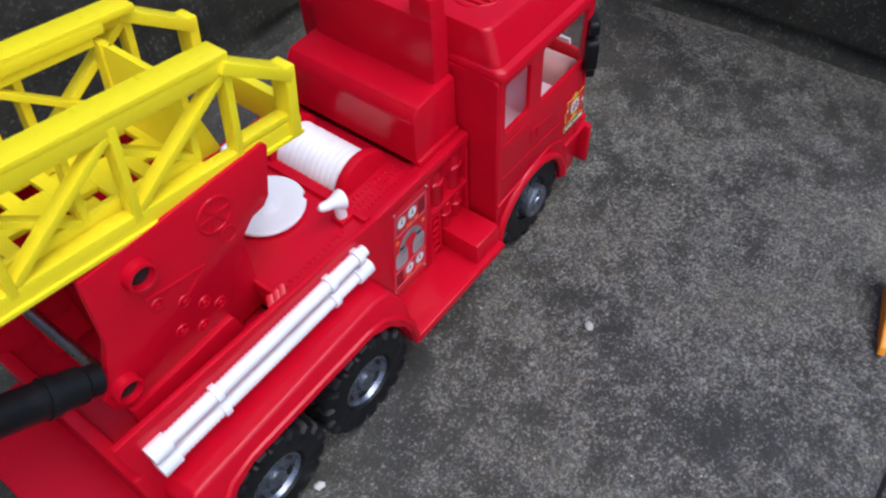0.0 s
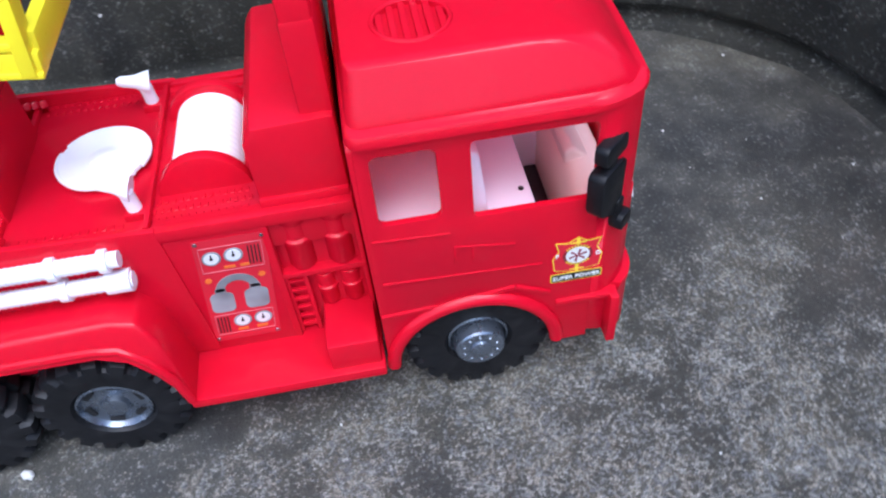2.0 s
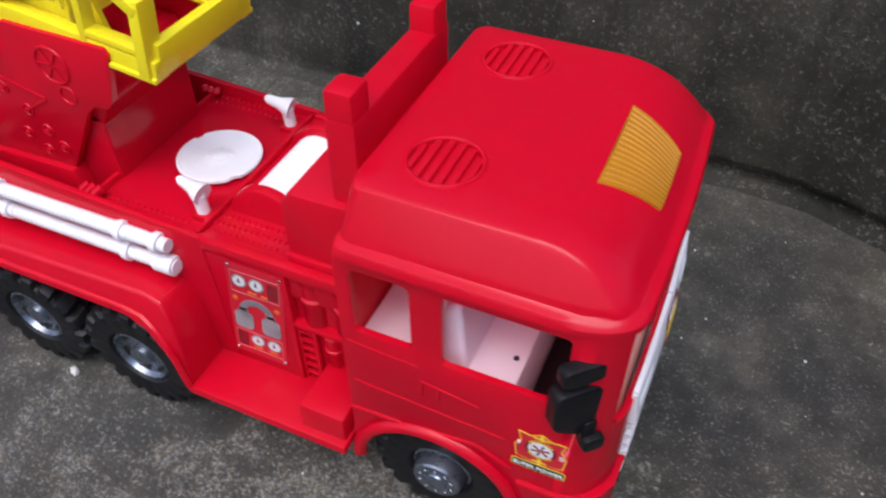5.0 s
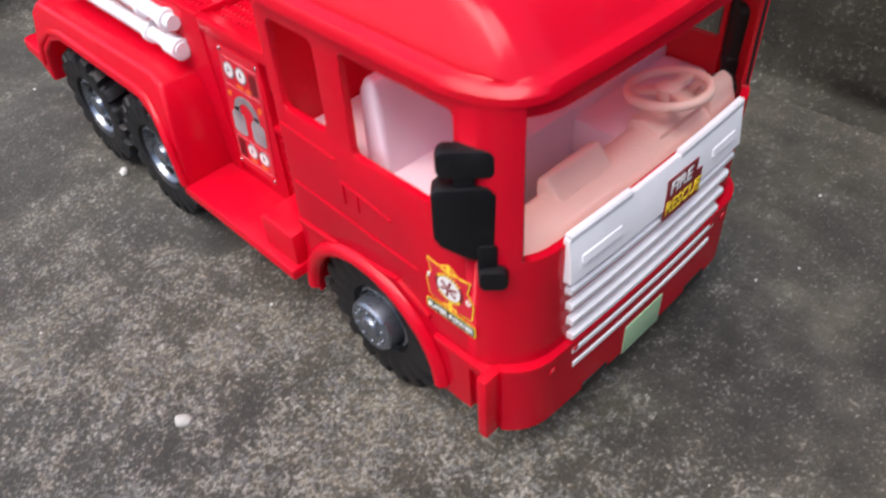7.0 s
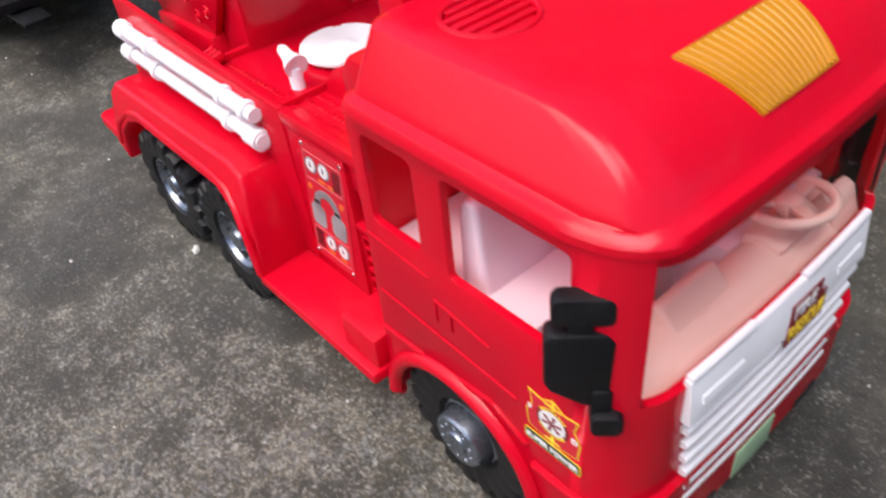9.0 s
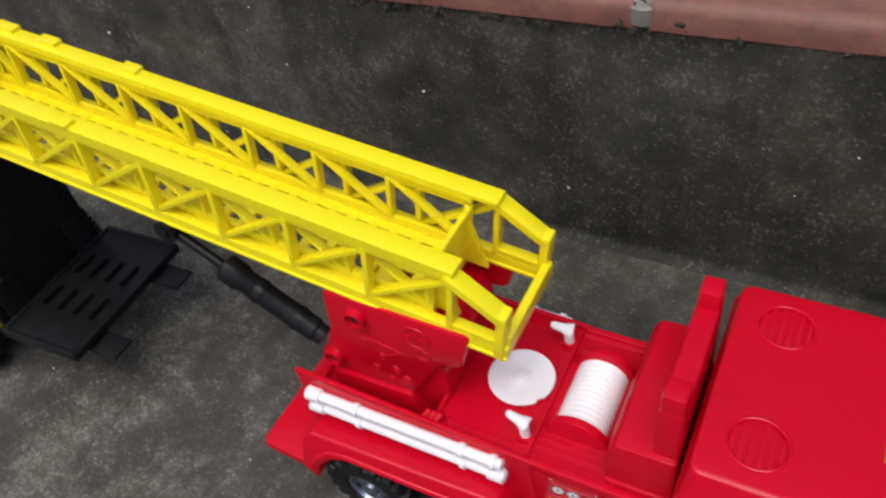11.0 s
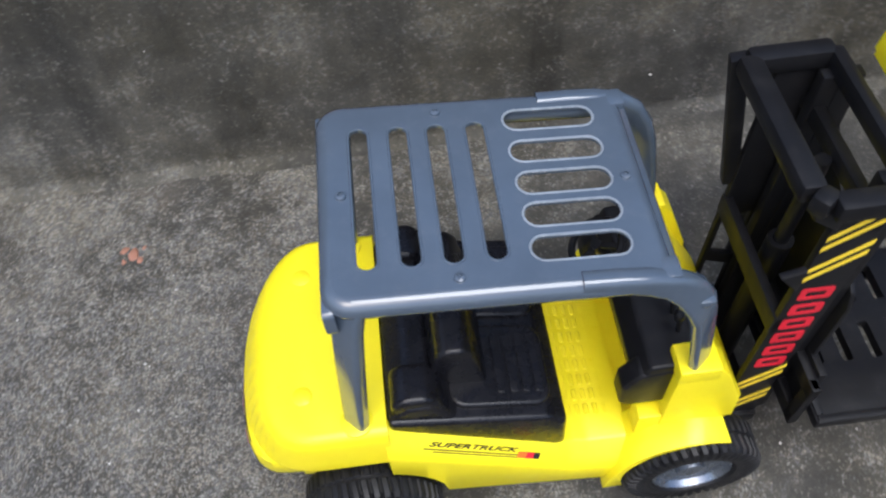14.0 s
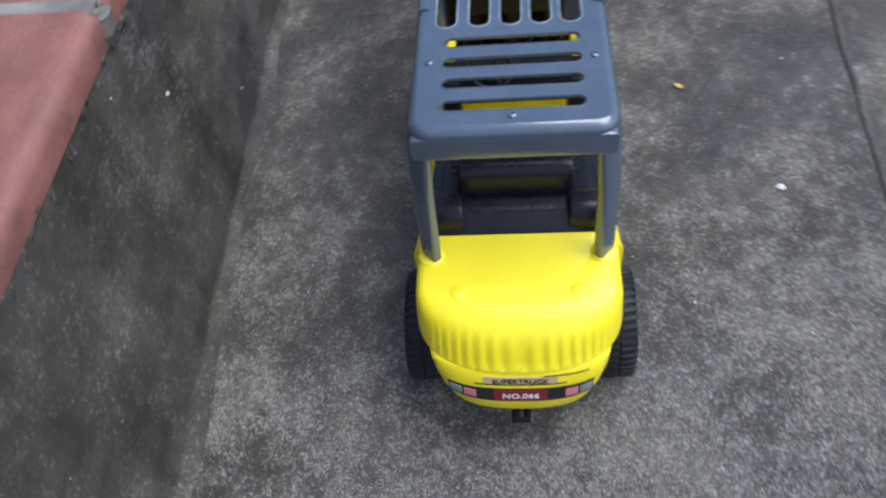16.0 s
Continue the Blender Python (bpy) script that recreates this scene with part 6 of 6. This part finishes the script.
for side in (-1, 1):
    bm = bmesh.new()
    if side > 0:
        beam(bm, (0.0380, 0.0450, 0.2620), (0.0560, 0.0430, 0.1700), 0.0070, 0.0090, 0.0014)
    else:
        plate(bm, [(0.0400, 0.2600), (0.0410, 0.2520), (0.0545, 0.2420), (0.0560, 0.2600)], "y", -0.0460, -0.0385, (), 0.0014)
    part("brace", bm, BLACK, mast)
bm = bmesh.new()
plate(bm, [(0.0430, 0.2040), (0.0550, 0.2080), (0.0550, 0.1900)], "y", -0.0440, -0.0400, (), 0.0010)
part("gusset", bm, BLACK, mast)
for x0, x1, z0, z1 in ((0.0545, 0.0600, 0.1450, 0.1600), (0.0740, 0.0800, 0.2300, 0.2400)):
    bm = bmesh.new()
    box(bm, (x0, -0.0420, z0), (x1, 0.0420, z1), 0.0012)
    part("cross_bar", bm, BLACK, mast)
for side in (-1, 1):
    holes = []
    if side > 0:
        holes = [[(0.0590, 0.0500), (0.0750, 0.0560), (0.0750, 0.0880), (0.0590, 0.0940)], [(0.0590, 0.1040), (0.0750, 0.0980), (0.0750, 0.1440), (0.0590, 0.1380)]]
    bm = bmesh.new()
    plate(bm, [(0.0555, 0.0240), (0.0800, 0.0240), (0.0800, 0.2600), (0.0555, 0.2600)], "y", side * 0.0380, side * 0.0420, holes, 0.0006)
    cheek = part("mast_plate", bm, BLACK, mast)
    if side < 0:
        m = facing("-y", 0.0678, -0.0420, 0.0)
        for z in (0.2050, 0.2130, 0.2310, 0.2390, 0.0480, 0.0560, 0.0800, 0.0880):
            bm = bmesh.new()
            plate(bm, [(-0.0120, z - 0.0100), (0.0120, z + 0.0100), (0.0120, z + 0.0135), (-0.0120, z - 0.0065)], "z", 0, 0.0003, (), 0, m)
            part("yellow_stripe", bm, INK_YELLOW, cheek)
        for k in range(6):
            z = 0.1080 + k * 0.0150
            bm = bmesh.new()
            plate(bm, rounded(-0.0085, 0.0085, z - 0.0052, z + 0.0052, 0.002, 3), "z", 0, 0.0003, [rounded(-0.0050, 0.0050, z - 0.0022, z + 0.0022, 0.001, 2)[::-1]], 0, m)
            part("red_bar", bm, INK_RED, cheek)
    bm = bmesh.new()
    beam(bm, (0.0830, side * 0.0310, 0.0200), (0.0830, side * 0.0310, 0.2580), 0.0070, 0.0200, 0.0010, (1, 0, 0))
    beam(bm, (0.0870, side * 0.0280, 0.0200), (0.0870, side * 0.0280, 0.2580), 0.0110, 0.0022, 0.0006, (0, 1, 0))
    part("mast_rail", bm, BLACK, mast)
bm = bmesh.new()
tube(bm, [(0.0700, 0.0, 0.0360), (0.0700, 0.0, 0.1700)], 0.0070, 16)
tube(bm, [(0.0700, 0.0, 0.1700), (0.0700, 0.0, 0.2340)], 0.0040, 14)
part("lift_ram", bm, BLACK, mast)

bm = bmesh.new()
for z0, z1 in ((0.0520, 0.0640), (0.0880, 0.1000)):
    box(bm, (0.0885, -0.0600, z0), (0.0945, 0.0600, z1), 0.0012)
for y in (-0.0560, -0.0190, 0.0190, 0.0560):
    box(bm, (0.0885, y - 0.0040, 0.0520), (0.0940, y + 0.0040, 0.1000), 0.0010)
carriage = part("carriage", bm, BLACK, forklift)
for y in (-0.0420, 0.0410):
    bm = bmesh.new()
    plate(bm, [(0.0940, 0.0540), (0.0940, 0.1040), (0.0985, 0.1040), (0.0985, 0.0605), (0.2130, 0.0590), (0.2130, 0.0560)], "y", y - 0.0110, y + 0.0110, (), 0.0008)
    part("fork", bm, BLACK, carriage)
bm = bmesh.new()
plate(bm, [(0.0560, 0.0600), (0.0560, 0.2280), (0.0450, 0.2280), (-0.0360, 0.1660), (-0.0400, 0.1560), (-0.0400, 0.0600)], "x", 0.0945, 0.0973, (), 0.0008)
part("load_guard", bm, BLACK, carriage)
bm = bmesh.new()
box(bm, (0.0790, 0.0470, 0.0740), (0.1000, 0.0530, 0.2290), 0.0012)
part("guard_post", bm, BLACK, carriage)
pallet = tagged(new("toy_pallet"), "black slotted plastic pallet lying on the forklift forks", "toy pallet")
pallet.matrix_basis = pose(-0.711, -0.022, 0, 0, 0, 2.3)
bm = bmesh.new()
holes = []
for x in (0.1150, 0.1335, 0.1520, 0.1705):
    for y0, y1 in ((0.0090, 0.0340), (-0.0310, -0.0060)):
        holes.append(rounded(x - 0.0034, x + 0.0034, y0, y1, 0.0015, 2)[::-1])
plate(bm, rounded(0.0990, 0.1870, -0.0680, 0.0700, 0.002, 3), "z", 0.0612, 0.0690, holes, 0.0007)
part("deck", bm, BLACK, pallet)
for y in (-0.0655, 0.0675):
    bm = bmesh.new()
    box(bm, (0.1000, y - 0.0020, 0.0688), (0.1860, y + 0.0020, 0.0702), 0.0005)
    part("edge_rail", bm, BLACK, pallet)
bm = bmesh.new()
box(bm, (0.1000, -0.0630, 0.0688), (0.1045, 0.0650, 0.0705), 0.0005)
part("back_rail", bm, BLACK, pallet)


# part of another toy, lying beside the fire engine
ORANGE = plastic("orange_plastic", (0.90, 0.33, 0.006), 0.3, dust=0.02, vary=0.05, thin=0.06)
loader = tagged(new("toy_loader_arm"), "orange-yellow plastic arm of a toy loader lying on the concrete", "toy part")
loader.matrix_basis = pose(0.040, -0.305, 0, 0, 0, 14)
for y in (0.0, -0.030):
    bm = bmesh.new()
    plate(bm, [(0.000, 0.001), (0.012, 0.000), (0.050, 0.000), (0.066, 0.008), (0.068, 0.022), (0.052, 0.026), (0.020, 0.011), (0.003, 0.006)], "y", y - 0.005, y, (), 0.0014, None, 3)
    part("arm_plate", bm, ORANGE, loader)
bm = bmesh.new()
tube(bm, [(0.056, -0.032, 0.014), (0.056, 0.0, 0.014)], 0.0045, 14)
part("cross_pin", bm, ORANGE, loader)


# small bits on the ground ----------------------------------------------------------------
BITS_PALE = plastic("pale_grit", (0.55, 0.54, 0.50), 0.8, dust=0.2, vary=0.3, bump=0.5)
BITS_CLAY = plastic("clay_chip", (0.27, 0.125, 0.080), 0.8, dust=0.5, vary=0.3, bump=0.5)
LEAF_DRY = plastic("dry_leaf", (0.52, 0.38, 0.08), 0.6, dust=0.1, vary=0.3, bump=0.3)


def crumb(name, x, y, z, s, material, label, category, flat=0.6, seed=1):
    rnd = random.Random(seed)
    bm = bmesh.new()
    bmesh.ops.create_icosphere(bm, subdivisions=2, radius=1)
    for v in bm.verts:
        v.co *= 1 + 0.35 * noise.noise(v.co * 1.7 + Vector((seed * 3, 0, 0)))
    bm.transform(Matrix.LocRotScale((x, y, z + s * flat * 0.55), Euler((0, 0, rnd.random() * 6)), (s * 1.25, s * 0.85, s * flat)))
    return tagged(new(name, shaped(name, bm, material, 40)), label, category)


tagged(crumb("stone_chip", -0.045, -0.150, -0.001, 0.0035, BITS_PALE, "", "", 0.6, 1), "small whitish stone chip on the concrete", "stone chip", "stone chips")
tagged(crumb("stone_chip", -0.229, -0.081, -0.001, 0.0030, BITS_PALE, "", "", 0.6, 2), "small whitish stone chip on the concrete", "stone chip", "stone chips")
tagged(crumb("stone_chip", -0.719, -0.251, -0.001, 0.0035, BITS_PALE, "", "", 0.5, 3), "small whitish stone chip on the concrete", "stone chip", "stone chips")
for k, (x, y, size) in enumerate(((-1.076, 0.134, 0.0052), (-1.084, 0.139, 0.0034), (-1.070, 0.128, 0.0030), (-1.083, 0.127, 0.0024), (-1.068, 0.140, 0.0020))):
    tagged(crumb("clay_chip", x, y, -0.0016, size, BITS_CLAY, "dusty orange terracotta chip lying on the concrete", "tile chip", 0.3, 4 + k), "dusty orange terracotta chip lying on the concrete", "tile chip", "terracotta chips")
bm = bmesh.new()
rings = []
for k in range(7):
    u = k / 6
    w = 0.0045 * math.sin(math.pi * (0.06 + 0.9 * u)) ** 0.8
    rings.append([bm.verts.new((-0.012 + 0.020 * u, s * w, 0.0012 + 0.0016 * s * s + 0.002 * u * u)) for s in (-1, -0.5, 0, 0.5, 1)])
for a, b in zip(rings, rings[1:]):
    for i in range(4):
        bm.faces.new((a[i], a[i + 1], b[i + 1], b[i]))
made = bmesh.ops.solidify(bm, geom=list(bm.faces), thickness=0.0004)
bm.transform(pose(-0.596, -0.175, 0, 0, 0, 60) @ Matrix.Scale(0.48, 4))
tagged(new("dry_leaf", shaped("dry_leaf", bm, LEAF_DRY)), "small curled yellow dry leaf on the concrete", "leaf")

# loose grit over the yard and pale specks on the wall
bm = bmesh.new()
rnd = random.Random(21)
for k in range(220):
    x, y = rnd.uniform(-1.5, 0.6), rnd.uniform(-0.6, 0.20)
    s = 0.0004 + 0.0008 * rnd.random() ** 3
    p = bmesh.new()
    bmesh.ops.create_icosphere(p, subdivisions=1, radius=s)
    for v in p.verts:
        v.co *= rnd.uniform(0.7, 1.2)
    merge(bm, p, Matrix.Translation((x, y, ground_height(x, y) + s * 0.3)))
stations = [i for i, p in enumerate(LINE) if -1.4 < p.x and p.y > -0.3]
for k in range(30):
    i, z = rnd.choice(stations), rnd.uniform(0.03, 0.22)
    s = 0.0006 + 0.0012 * rnd.random() ** 2
    p = bmesh.new()
    bmesh.ops.create_icosphere(p, subdivisions=1, radius=s)
    merge(bm, p, Matrix.Translation(Vector(wall_place(i, z)) - Vector((*NORMALS[i], 0)) * s * 0.2))
grit = new("loose_grit", shaped("loose_grit", bm, BITS_PALE))
tagged(grit, "pale loose grit scattered over the concrete yard", "grit", kind="stuff")
